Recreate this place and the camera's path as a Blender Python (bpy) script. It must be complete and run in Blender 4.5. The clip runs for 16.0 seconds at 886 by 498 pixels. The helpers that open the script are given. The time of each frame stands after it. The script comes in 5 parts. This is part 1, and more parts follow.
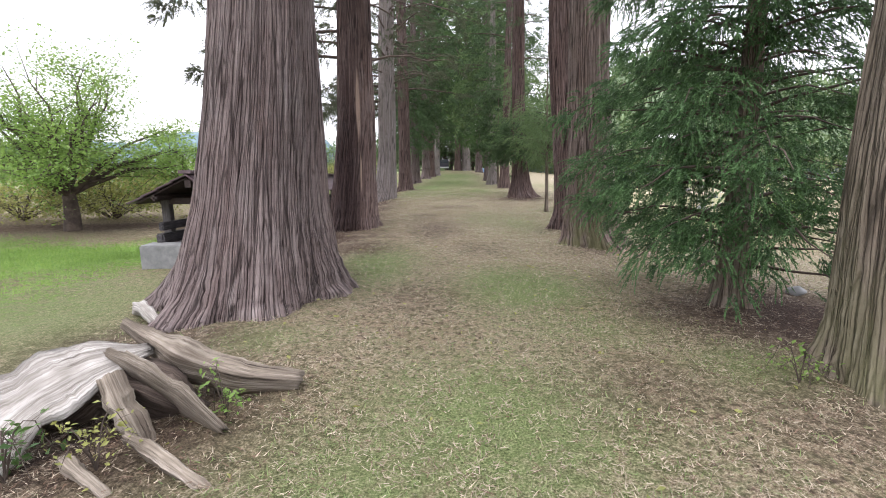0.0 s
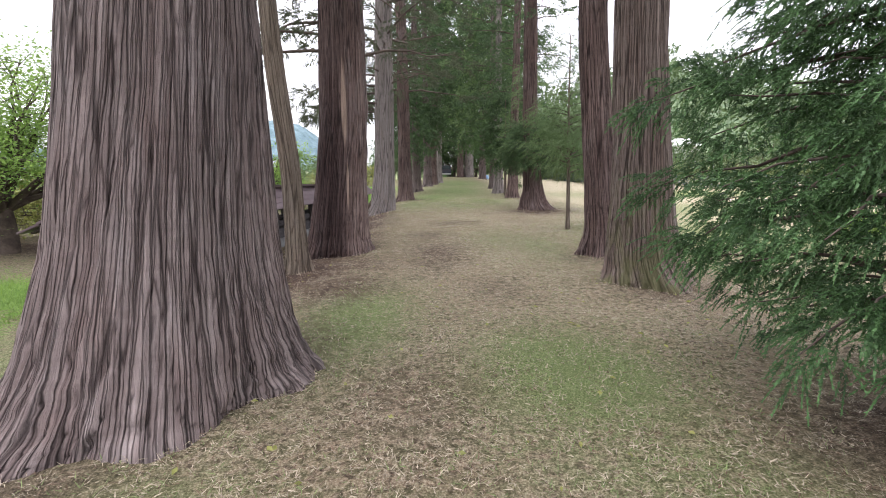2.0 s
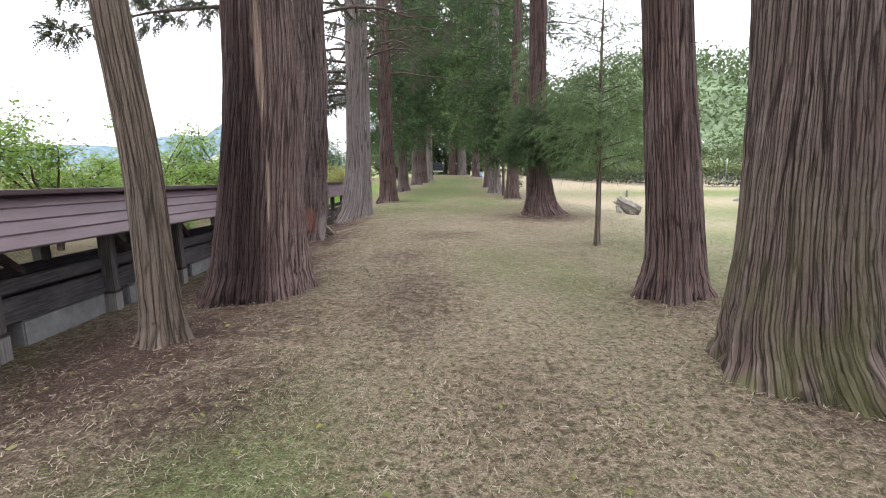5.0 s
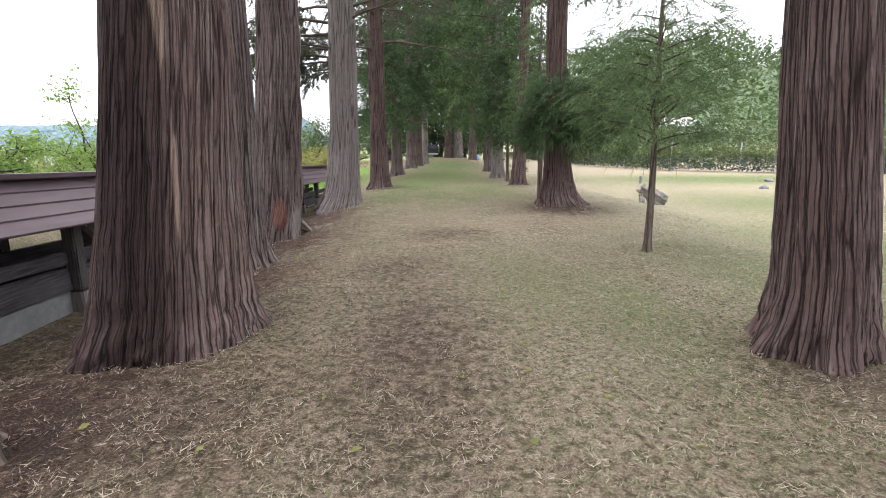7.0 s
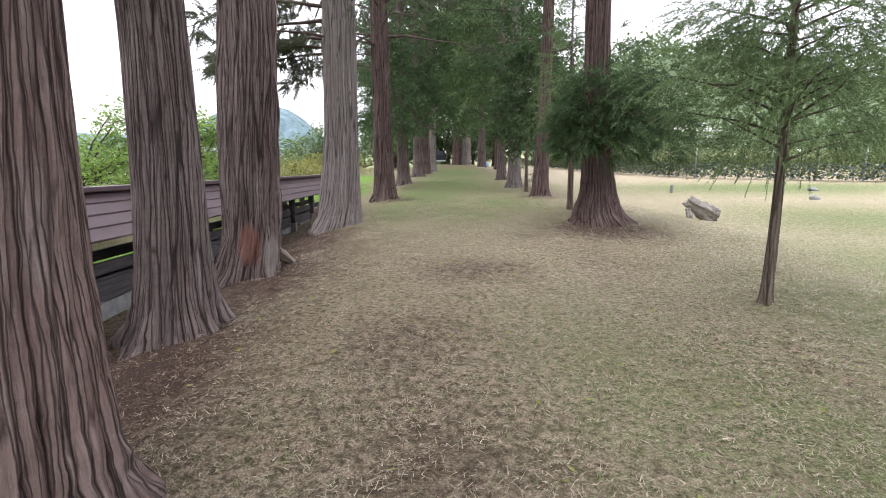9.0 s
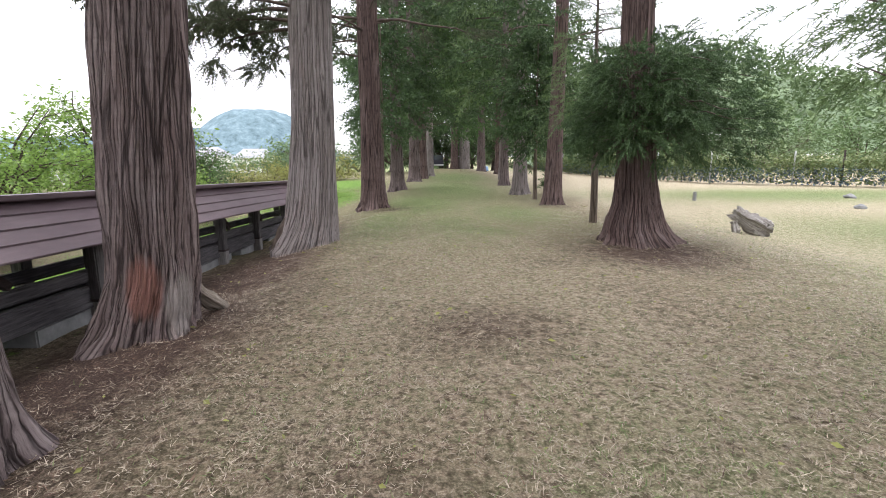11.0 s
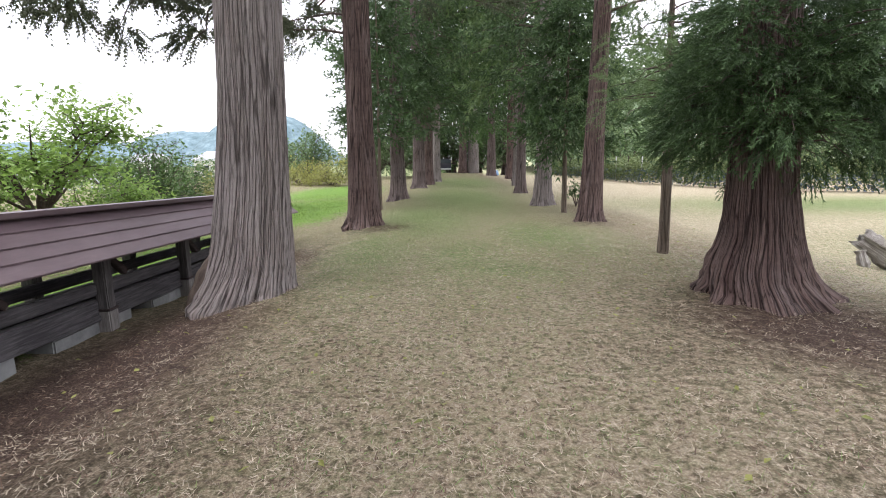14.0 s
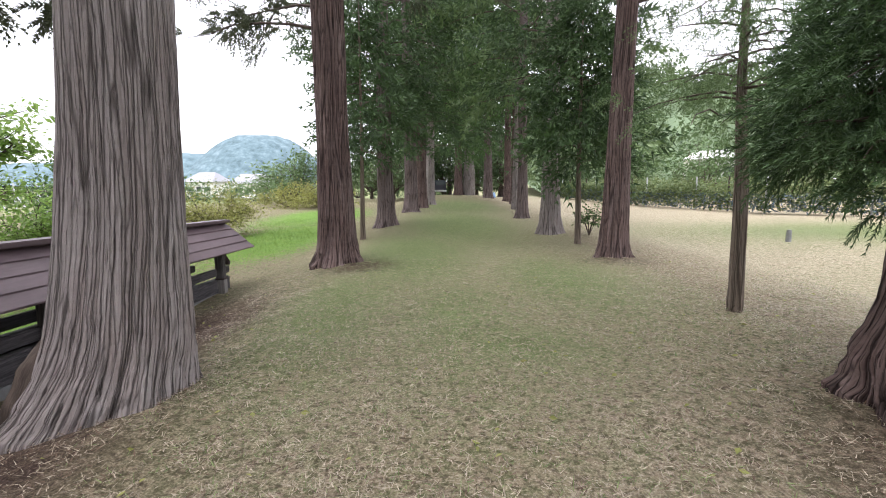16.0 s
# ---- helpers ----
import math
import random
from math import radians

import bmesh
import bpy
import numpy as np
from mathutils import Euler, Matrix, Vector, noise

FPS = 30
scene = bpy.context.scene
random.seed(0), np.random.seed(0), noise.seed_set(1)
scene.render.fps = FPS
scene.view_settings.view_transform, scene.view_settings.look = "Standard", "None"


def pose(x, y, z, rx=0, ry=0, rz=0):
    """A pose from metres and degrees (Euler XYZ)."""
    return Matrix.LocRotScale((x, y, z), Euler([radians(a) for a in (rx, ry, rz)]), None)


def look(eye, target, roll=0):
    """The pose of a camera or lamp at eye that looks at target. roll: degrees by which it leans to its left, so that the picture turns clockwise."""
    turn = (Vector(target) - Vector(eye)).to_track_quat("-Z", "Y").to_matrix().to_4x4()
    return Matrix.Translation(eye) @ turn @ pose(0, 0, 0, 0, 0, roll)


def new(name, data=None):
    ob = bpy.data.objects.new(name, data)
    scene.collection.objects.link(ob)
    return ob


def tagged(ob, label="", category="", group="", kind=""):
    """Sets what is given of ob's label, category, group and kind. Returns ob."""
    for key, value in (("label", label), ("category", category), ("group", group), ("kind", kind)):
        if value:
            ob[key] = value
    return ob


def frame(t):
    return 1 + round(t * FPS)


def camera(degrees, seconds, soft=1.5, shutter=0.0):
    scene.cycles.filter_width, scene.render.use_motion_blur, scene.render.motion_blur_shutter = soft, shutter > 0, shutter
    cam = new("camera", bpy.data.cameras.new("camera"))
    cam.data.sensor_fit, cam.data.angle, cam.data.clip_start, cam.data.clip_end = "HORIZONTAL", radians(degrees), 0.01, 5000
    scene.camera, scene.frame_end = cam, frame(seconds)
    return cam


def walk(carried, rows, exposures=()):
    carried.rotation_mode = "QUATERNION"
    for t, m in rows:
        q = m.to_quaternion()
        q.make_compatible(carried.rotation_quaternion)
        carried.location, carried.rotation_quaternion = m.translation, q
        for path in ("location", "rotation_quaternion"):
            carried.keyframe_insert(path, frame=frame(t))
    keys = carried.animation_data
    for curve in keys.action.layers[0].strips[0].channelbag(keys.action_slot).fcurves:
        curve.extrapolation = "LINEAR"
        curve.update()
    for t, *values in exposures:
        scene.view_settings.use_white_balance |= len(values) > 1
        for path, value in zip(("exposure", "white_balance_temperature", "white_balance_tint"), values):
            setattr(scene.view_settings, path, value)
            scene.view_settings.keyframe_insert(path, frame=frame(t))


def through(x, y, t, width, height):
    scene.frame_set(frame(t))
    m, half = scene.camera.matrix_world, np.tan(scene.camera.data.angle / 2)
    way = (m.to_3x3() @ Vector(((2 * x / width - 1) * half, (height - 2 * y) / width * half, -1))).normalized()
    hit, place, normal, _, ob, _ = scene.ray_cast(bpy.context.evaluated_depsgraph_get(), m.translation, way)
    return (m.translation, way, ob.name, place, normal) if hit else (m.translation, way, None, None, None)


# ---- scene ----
cam = camera(84.8, 16.0, 1.0)
METRES, EYE, TILT, LEAN, TURN = 16.9, 1.5, 0.0, 0.0, 0.0
ROWS = [
    (0.0, 0.0, 0.0, 0.0, -0.1, -10.37, 0.54),
    (0.5, -0.001, 0.0289, 0.0015, -0.26, -10.36, 0.62),
    (1.0, -0.0042, 0.0576, 0.0023, -0.26, -10.28, 0.48),
    (1.5, -0.0017, 0.0891, 0.0056, -0.1, -10.16, 0.69),
    (2.0, -0.0032, 0.1208, 0.0049, 0.12, -9.71, 0.61),
    (2.5, -0.0005, 0.1527, 0.0032, 0.31, -9.28, 0.72),
    (3.0, 0.0001, 0.1871, 0.0012, 0.52, -9.06, 0.72),
    (3.5, 0.0026, 0.2203, -0.0001, 0.39, -8.94, 0.54),
    (4.0, 0.0061, 0.2535, 0.0013, 0.12, -8.88, 0.6),
    (6.5, 0.0008, 0.4093, -0.0017, -1.66, -12.04, 0.34),
    (7.0, -0.0022, 0.4405, -0.0017, -1.44, -11.99, 0.27),
    (7.5, -0.006, 0.4721, -0.0008, -1.24, -11.82, 0.31),
    (8.0, -0.0118, 0.5028, -0.0016, -1.11, -11.52, 0.21),
    (8.5, -0.0116, 0.5337, -0.0014, -0.94, -11.36, 0.38),
    (9.0, -0.0122, 0.5653, -0.0012, -0.77, -11.24, 0.44),
    (11.5, -0.0082, 0.7255, -0.0055, -1.13, -10.67, 0.37),
    (12.0, -0.0066, 0.7563, -0.0051, -1.25, -10.64, 0.42),
    (12.5, -0.0084, 0.7855, -0.0048, -1.02, -10.61, 0.39),
    (13.0, -0.0075, 0.8142, -0.0054, -0.81, -10.58, 0.4),
    (13.5, -0.0072, 0.8432, -0.0051, -0.45, -10.56, 0.54),
    (14.0, -0.0084, 0.8728, -0.0042, -0.14, -10.33, 0.48),
    (14.5, -0.0054, 0.9039, -0.0034, 0.04, -10.02, 0.61),
    (15.0, -0.0053, 0.9341, -0.003, -0.04, -9.03, 0.46),
    (15.5, -0.0024, 0.9659, -0.003, -0.42, -8.08, 0.47),
    (16.0, -0.0031, 0.9972, -0.0032, -0.64, -7.86, 0.42),
]
walk(cam, [(t, pose(0, 0, EYE, TILT, LEAN, TURN) @ pose(METRES * x, METRES * y, METRES * z, 90 + pitch, roll, yaw)) for t, x, y, z, yaw, pitch, roll in ROWS], [(0, 1.0, 6400, 14), (16, 1.0, 6400, 14)])

# ---- light ----
world = bpy.data.worlds.new("overcast_sky")
scene.world = world
world.use_nodes = True
wn, wl = world.node_tree.nodes, world.node_tree.links
wn.clear()
w_out = wn.new("ShaderNodeOutputWorld")
w_bg = wn.new("ShaderNodeBackground")
w_sky = wn.new("ShaderNodeTexSky")
w_sky.sky_type = "NISHITA"
w_sky.sun_disc = False
w_sky.sun_elevation, w_sky.sun_rotation = radians(65), radians(-117)
w_sky.dust_density, w_sky.air_density = 3.0, 1.0
w_mix = wn.new("ShaderNodeMix")
w_mix.data_type = "RGBA"
w_mix.inputs[0].default_value = 0.8
w_cloud = wn.new("ShaderNodeTexNoise")
w_cloud.inputs["Scale"].default_value = 2.5
w_cloud.inputs["Detail"].default_value = 4
w_ramp = wn.new("ShaderNodeValToRGB")
w_ramp.color_ramp.elements[0].position, w_ramp.color_ramp.elements[0].color = 0.3, (11.5, 11.8, 12.6, 1)
w_ramp.color_ramp.elements[1].position, w_ramp.color_ramp.elements[1].color = 0.7, (14.0, 14.0, 14.4, 1)
w_tc = wn.new("ShaderNodeTexCoord")
wl.new(w_tc.outputs["Generated"], w_cloud.inputs["Vector"])
wl.new(w_cloud.outputs["Fac"], w_ramp.inputs[0])
wl.new(w_sky.outputs[0], w_mix.inputs[6])
wl.new(w_ramp.outputs[0], w_mix.inputs[7])
# an overcast dome: about three times as bright overhead as at the horizon
w_sep = wn.new("ShaderNodeSeparateXYZ")
w_up = wn.new("ShaderNodeMapRange")
w_up.inputs[1].default_value, w_up.inputs[2].default_value, w_up.inputs[3].default_value, w_up.inputs[4].default_value = 0.0, 1.0, 0.55, 1.75
w_dome = wn.new("ShaderNodeMix")
w_dome.data_type, w_dome.blend_type = "RGBA", "MULTIPLY"
w_dome.inputs[0].default_value = 1.0
wl.new(w_tc.outputs["Generated"], w_sep.inputs[0])
wl.new(w_sep.outputs[2], w_up.inputs[0])
wl.new(w_mix.outputs[2], w_dome.inputs[6])
wl.new(w_up.outputs[0], w_dome.inputs[7])
wl.new(w_dome.outputs[2], w_bg.inputs[0])
w_bg.inputs[1].default_value = 0.12
wl.new(w_bg.outputs[0], w_out.inputs[0])

sun = new("sun", bpy.data.lights.new("sun", "SUN"))
sun.data.energy, sun.data.angle, sun.data.color = 0.8, radians(40), (1.0, 0.97, 0.92)
sun.matrix_world = look((-20, 2, 46), (0, 12, 0))


# ---- materials ----
def shader(name):
    m = bpy.data.materials.new(name)
    m.use_nodes = True
    n, k = m.node_tree.nodes, m.node_tree.links
    return m, n, k, n["Principled BSDF"]


def tex(n, k, kind, coord, stretch, scale, detail=4.0, rough=0.55):
    mp = n.new("ShaderNodeMapping")
    mp.inputs["Scale"].default_value = stretch
    k.new(coord, mp.inputs[0])
    t = n.new(kind)
    k.new(mp.outputs[0], t.inputs["Vector"])
    t.inputs["Scale"].default_value = scale
    if "Detail" in t.inputs:
        t.inputs["Detail"].default_value = detail
        t.inputs["Roughness"].default_value = rough
    return t


def ramp(n, k, value, stops):
    r = n.new("ShaderNodeValToRGB")
    e = r.color_ramp.elements
    while len(e) < len(stops):
        e.new(0.5)
    for el, (p, c) in zip(e, stops):
        el.position, el.color = p, (*c, 1)
    k.new(value, r.inputs[0])
    return r.outputs[0]


def mix(n, k, fac, a, b, mode="MIX"):
    x = n.new("ShaderNodeMix")
    x.data_type, x.blend_type = "RGBA", mode
    for sock, v in ((x.inputs[0], fac), (x.inputs[6], a), (x.inputs[7], b)):
        if isinstance(v, (int, float)):
            sock.default_value = v
        elif isinstance(v, tuple):
            sock.default_value = (*v, 1)
        else:
            k.new(v, sock)
    return x.outputs[2]


def step(n, k, value, lo, hi):
    r = n.new("ShaderNodeMapRange")
    r.inputs[1].default_value, r.inputs[2].default_value = lo, hi
    k.new(value, r.inputs[0])
    return r.outputs[0]


def bump(n, k, p, value, strength, distance):
    b = n.new("ShaderNodeBump")
    b.inputs["Strength"].default_value, b.inputs["Distance"].default_value = strength, distance
    k.new(value, b.inputs["Height"])
    k.new(b.outputs[0], p.inputs["Normal"])


def plates(n, k, coord, across, along, feature):
    """Long narrow plates parted by cracks."""
    mp = n.new("ShaderNodeMapping")
    mp.inputs["Scale"].default_value = (across, along, 1)
    k.new(coord, mp.inputs[0])
    v = n.new("ShaderNodeTexVoronoi")
    v.voronoi_dimensions, v.feature = "2D", feature
    v.inputs["Scale"].default_value = 1.0
    v.inputs["Detail"].default_value = 0.0
    k.new(mp.outputs[0], v.inputs["Vector"])
    return v


def scaled(c, f):
    return tuple(v * f for v in c)


def near_spot(n, k, ob, centre, radii, rough_edge, inner, outer):
    """One inside an ellipsoid of the trunk, fading out with an uneven edge."""
    mp = n.new("ShaderNodeMapping")
    mp.vector_type = "TEXTURE"
    mp.inputs["Location"].default_value, mp.inputs["Scale"].default_value = centre, radii
    k.new(ob, mp.inputs[0])
    ln = n.new("ShaderNodeVectorMath")
    ln.operation = "LENGTH"
    k.new(mp.outputs[0], ln.inputs[0])
    ad = n.new("ShaderNodeMath")
    ad.operation = "ADD"
    k.new(ln.outputs["Value"], ad.inputs[0])
    k.new(rough_edge, ad.inputs[1])
    return step(n, k, ad.outputs[0], outer, inner)


def bark(name, dark, mid, light, moss=0.0, spots=(), tints=(), warm=(0.34, 0.19, 0.145), cool=(0.3, 0.29, 0.295)):
    """Stringy cedar bark: flat fibrous strips, thin dark cracks, broad redder and greyer zones."""
    m, n, k, p = shader(name)
    uv = n.new("ShaderNodeUVMap").outputs[0]
    ob = n.new("ShaderNodeTexCoord").outputs["Object"]

    def attribute(key):
        at = n.new("ShaderNodeAttribute")
        at.attribute_name = key
        return at.outputs["Fac"]

    def add(u, v, f=1.0):
        q = n.new("ShaderNodeMath")
        q.operation = "MULTIPLY_ADD"
        k.new(v, q.inputs[0])
        q.inputs[1].default_value = f
        k.new(u, q.inputs[2])
        return q.outputs[0]

    warp = tex(n, k, "ShaderNodeTexNoise", uv, (6, 1.8, 1), 1.0, 4, 0.6).outputs["Color"]
    bent_node = n.new("ShaderNodeVectorMath")
    bent_node.operation = "MULTIPLY_ADD"
    bent_node.inputs[1].default_value = (0.05, 0.35, 0)
    k.new(warp, bent_node.inputs[0])
    k.new(uv, bent_node.inputs[2])
    bent = bent_node.outputs[0]
    fibre = tex(n, k, "ShaderNodeTexNoise", bent, (22, 0.8, 1), 1.0, 5, 0.55).outputs["Fac"]
    fine = tex(n, k, "ShaderNodeTexNoise", bent, (90, 4.0, 1), 1.0, 4, 0.6).outputs["Fac"]
    flake = tex(n, k, "ShaderNodeTexNoise", uv, (18, 9, 1), 1.0, 5, 0.7).outputs["Fac"]
    band = tex(n, k, "ShaderNodeTexNoise", uv, (1.6, 9, 1), 1.0, 3, 0.6).outputs["Fac"]
    zone = tex(n, k, "ShaderNodeTexNoise", ob, (1, 1, 0.28), 2.6, 3, 0.55).outputs["Fac"]
    hue = tex(n, k, "ShaderNodeTexNoise", ob, (1, 1, 0.3), 3.7, 4, 0.6).outputs["Fac"]
    soft_dark = tuple(0.6 * u + 0.4 * v for u, v in zip(dark, mid))
    c = ramp(n, k, fibre, [(0.28, soft_dark), (0.5, mid), (0.72, light)])
    c = mix(n, k, step(n, k, hue, 0.52, 0.72), c, mix(n, k, 0.45, c, warm, "OVERLAY"))
    c = mix(n, k, step(n, k, hue, 0.46, 0.28), c, mix(n, k, 0.4, c, cool))
    c = mix(n, k, step(n, k, zone, 0.35, 0.65), mix(n, k, 0.55, c, soft_dark), mix(n, k, 0.22, c, light))
    c = mix(n, k, step(n, k, fine, 0.5, 0.3), c, mix(n, k, 0.42, c, dark))
    c = mix(n, k, step(n, k, fine, 0.54, 0.72), c, mix(n, k, 0.4, c, scaled(light, 1.15)))
    c = mix(n, k, step(n, k, flake, 0.56, 0.7), c, mix(n, k, 0.25, c, scaled(light, 1.1)))
    c = mix(n, k, step(n, k, band, 0.5, 0.3), c, mix(n, k, 0.3, c, dark))
    wide_edge = plates(n, k, bent, 15, 0.45, "DISTANCE_TO_EDGE").outputs["Distance"]
    thin_edge = plates(n, k, bent, 30, 1.1, "DISTANCE_TO_EDGE").outputs["Distance"]
    shade = plates(n, k, bent, 30, 1.1, "F1").outputs["Color"]
    c = mix(n, k, step(n, k, shade, 0.15, 0.9), mix(n, k, 0.25, c, dark), mix(n, k, 0.12, c, light))
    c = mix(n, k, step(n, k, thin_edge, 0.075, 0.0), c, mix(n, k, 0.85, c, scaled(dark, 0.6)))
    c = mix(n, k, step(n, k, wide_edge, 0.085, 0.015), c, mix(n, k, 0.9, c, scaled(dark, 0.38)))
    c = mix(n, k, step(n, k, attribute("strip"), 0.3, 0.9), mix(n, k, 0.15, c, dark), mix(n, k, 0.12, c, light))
    # The mesh's furrow mask darkens the bark colour down in the crevices.
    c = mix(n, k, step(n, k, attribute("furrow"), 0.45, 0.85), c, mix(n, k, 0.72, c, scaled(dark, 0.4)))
    for centre, radii, colour in tints:
        c = mix(n, k, near_spot(n, k, ob, centre, radii, fibre, 0.9, 1.9), c, mix(n, k, 1.0, c, colour, "MULTIPLY"))
    if moss:
        sep = n.new("ShaderNodeSeparateXYZ")
        k.new(ob, sep.inputs[0])
        mm = n.new("ShaderNodeMath")
        mm.operation = "MULTIPLY"
        k.new(step(n, k, sep.outputs[2], 1.7, 0.1), mm.inputs[0])
        k.new(step(n, k, hue, 0.58, 0.44), mm.inputs[1])
        mo = n.new("ShaderNodeMath")
        mo.operation = "MULTIPLY"
        mo.inputs[1].default_value = moss
        k.new(mm.outputs[0], mo.inputs[0])
        c = mix(n, k, mo.outputs[0], c, mix(n, k, fine, (0.05, 0.055, 0.02), (0.16, 0.16, 0.075)))
    for centre, radii, colour in spots:
        c = mix(n, k, near_spot(n, k, ob, centre, radii, fibre, 1.25, 1.6), c, mix(n, k, fine, scaled(colour, 1.2), scaled(colour, 0.45)))
    k.new(c, p.inputs["Base Color"])
    p.inputs["Roughness"].default_value = 0.92
    p.inputs["Specular IOR Level"].default_value = 0.18
    h = add(add(fibre, flake, 0.8), fine, 0.8)
    h = add(h, step(n, k, wide_edge, 0.0, 0.1), 0.9)
    h = add(h, step(n, k, thin_edge, 0.0, 0.1), 0.6)
    bump(n, k, p, h, 1.0, 0.022)
    return m


BARK_BROWN = bark("bark_brown", (0.05, 0.034, 0.032), (0.17, 0.13, 0.122), (0.31, 0.262, 0.252))
BARK_RED = bark("bark_red", (0.036, 0.021, 0.019), (0.135, 0.09, 0.08), (0.275, 0.21, 0.192))
BARK_SPLIT = bark("bark_red_split", (0.03, 0.017, 0.016), (0.09, 0.058, 0.053), (0.2, 0.15, 0.138), 0.0, (((0.33, -0.36, 2.75), (0.05, 0.3, 0.75), (0.42, 0.31, 0.25)), ((0.36, -0.42, 1.3), (0.022, 0.3, 0.5), (0.34, 0.25, 0.2))), (((0.62, -0.2, 1.6), (0.3, 0.8, 3.0), (2.0, 2.1, 2.05)), ((0.02, -0.45, 1.3), (0.3, 0.6, 1.9), (0.5, 0.46, 0.47))))
BARK_SCAR = bark("bark_scarred", (0.045, 0.029, 0.027), (0.16, 0.118, 0.11), (0.32, 0.265, 0.25), 0.0, (((0.2, -0.4, 0.5), (0.13, 0.4, 0.3), (0.25, 0.125, 0.1)), ((0.45, -0.25, 0.35), (0.12, 0.3, 0.3), (0.26, 0.225, 0.205))))
BARK_GREY = bark("bark_grey", (0.13, 0.108, 0.1), (0.255, 0.223, 0.21), (0.385, 0.35, 0.335))
BARK_MOSS = bark("bark_mossy", (0.054, 0.037, 0.031), (0.165, 0.126, 0.107), (0.305, 0.252, 0.226), 0.75, (((0.22, -0.3, 2.1), (0.06, 0.3, 1.3), (0.36, 0.32, 0.3)),))
BARK_PALE = bark("bark_pale_green", (0.075, 0.06, 0.045), (0.155, 0.13, 0.1), (0.235, 0.2, 0.16), 0.5)
BARK_YOUNG = bark("bark_young", (0.115, 0.088, 0.068), (0.17, 0.137, 0.108), (0.25, 0.208, 0.168))


def foliage(name, dark, light, through=0.25, size=3.0, tips=0.0):
    m, n, k, p = shader(name)
    ob = n.new("ShaderNodeTexCoord").outputs["Object"]
    geo = n.new("ShaderNodeNewGeometry").outputs["Random Per Island"]
    clump = tex(n, k, "ShaderNodeTexNoise", ob, (1, 1, 1), size, 2).outputs["Fac"]
    mm = n.new("ShaderNodeMath")
    mm.operation = "MULTIPLY_ADD"
    k.new(geo, mm.inputs[0])
    mm.inputs[1].default_value = 0.55
    k.new(step(n, k, clump, 0.3, 1.25), mm.inputs[2])
    c = mix(n, k, mm.outputs[0], dark, light)
    if tips:
        at = n.new("ShaderNodeAttribute")
        at.attribute_name = "tip"
        c = mix(n, k, step(n, k, at.outputs["Fac"], 0.45, 1.0), c, mix(n, k, tips, c, scaled(light, 1.35)))
    k.new(c, p.inputs["Base Color"])
    p.inputs["Roughness"].default_value = 0.55
    p.inputs["Specular IOR Level"].default_value = 0.3
    tr = n.new("ShaderNodeBsdfTranslucent")
    k.new(mix(n, k, 0.5, c, light), tr.inputs[0])
    ms = n.new("ShaderNodeMixShader")
    ms.inputs[0].default_value = through
    k.new(p.outputs[0], ms.inputs[1])
    k.new(tr.outputs[0], ms.inputs[2])
    k.new(ms.outputs[0], n["Material Output"].inputs[0])
    return m


CEDAR = foliage("cedar_needles", (0.010, 0.025, 0.010), (0.078, 0.135, 0.048), 0.2, 3.0, 0.35)
CEDAR_FRESH = foliage("cedar_needles_fresh", (0.010, 0.028, 0.011), (0.075, 0.15, 0.05), 0.12, 4.0, 0.55)
CEDAR_MID = foliage("cedar_needles_mid", (0.016, 0.038, 0.012), (0.1, 0.18, 0.055), 0.25, 1.0, 0.3)
CEDAR_DULL = foliage("cedar_needles_dull", (0.04, 0.075, 0.03), (0.15, 0.22, 0.085), 0.25, 3.0, 0.3)
LEAF_LIME = foliage("leaves_lime", (0.075, 0.145, 0.035), (0.25, 0.37, 0.09), 0.5)
CEDAR_OLIVE = foliage("cedar_needles_olive", (0.03, 0.04, 0.022), (0.10, 0.115, 0.06))
LEAF_DARK = foliage("leaves_dark", (0.02, 0.05, 0.015), (0.09, 0.16, 0.04), 0.3)
LEAF_YELLOW = foliage("leaves_yellow", (0.12, 0.135, 0.04), (0.33, 0.335, 0.1), 0.4)
LEAF_FAR = foliage("far_leaves", (0.045, 0.078, 0.035), (0.16, 0.22, 0.095), 0.2, 0.06)
LEAF_MID = foliage("field_tree_leaves", (0.04, 0.08, 0.03), (0.15, 0.22, 0.09), 0.3, 0.5)
LEAF_VINE = foliage("vine_leaves", (0.03, 0.065, 0.03), (0.19, 0.23, 0.085), 0.3, 1.2)
GRASS_GREEN = foliage("grass_blades", (0.06, 0.1, 0.03), (0.26, 0.32, 0.13), 0.3, 6.0)
GRASS_LUSH = foliage("lush_grass_blades", (0.06, 0.12, 0.02), (0.24, 0.36, 0.08), 0.35, 1.0)
STRAW = foliage("straw", (0.105, 0.08, 0.052), (0.52, 0.445, 0.335), 0.12, 9.0)
LITTER = foliage("brown_litter", (0.05, 0.03, 0.02), (0.19, 0.12, 0.08), 0.1, 7.0)


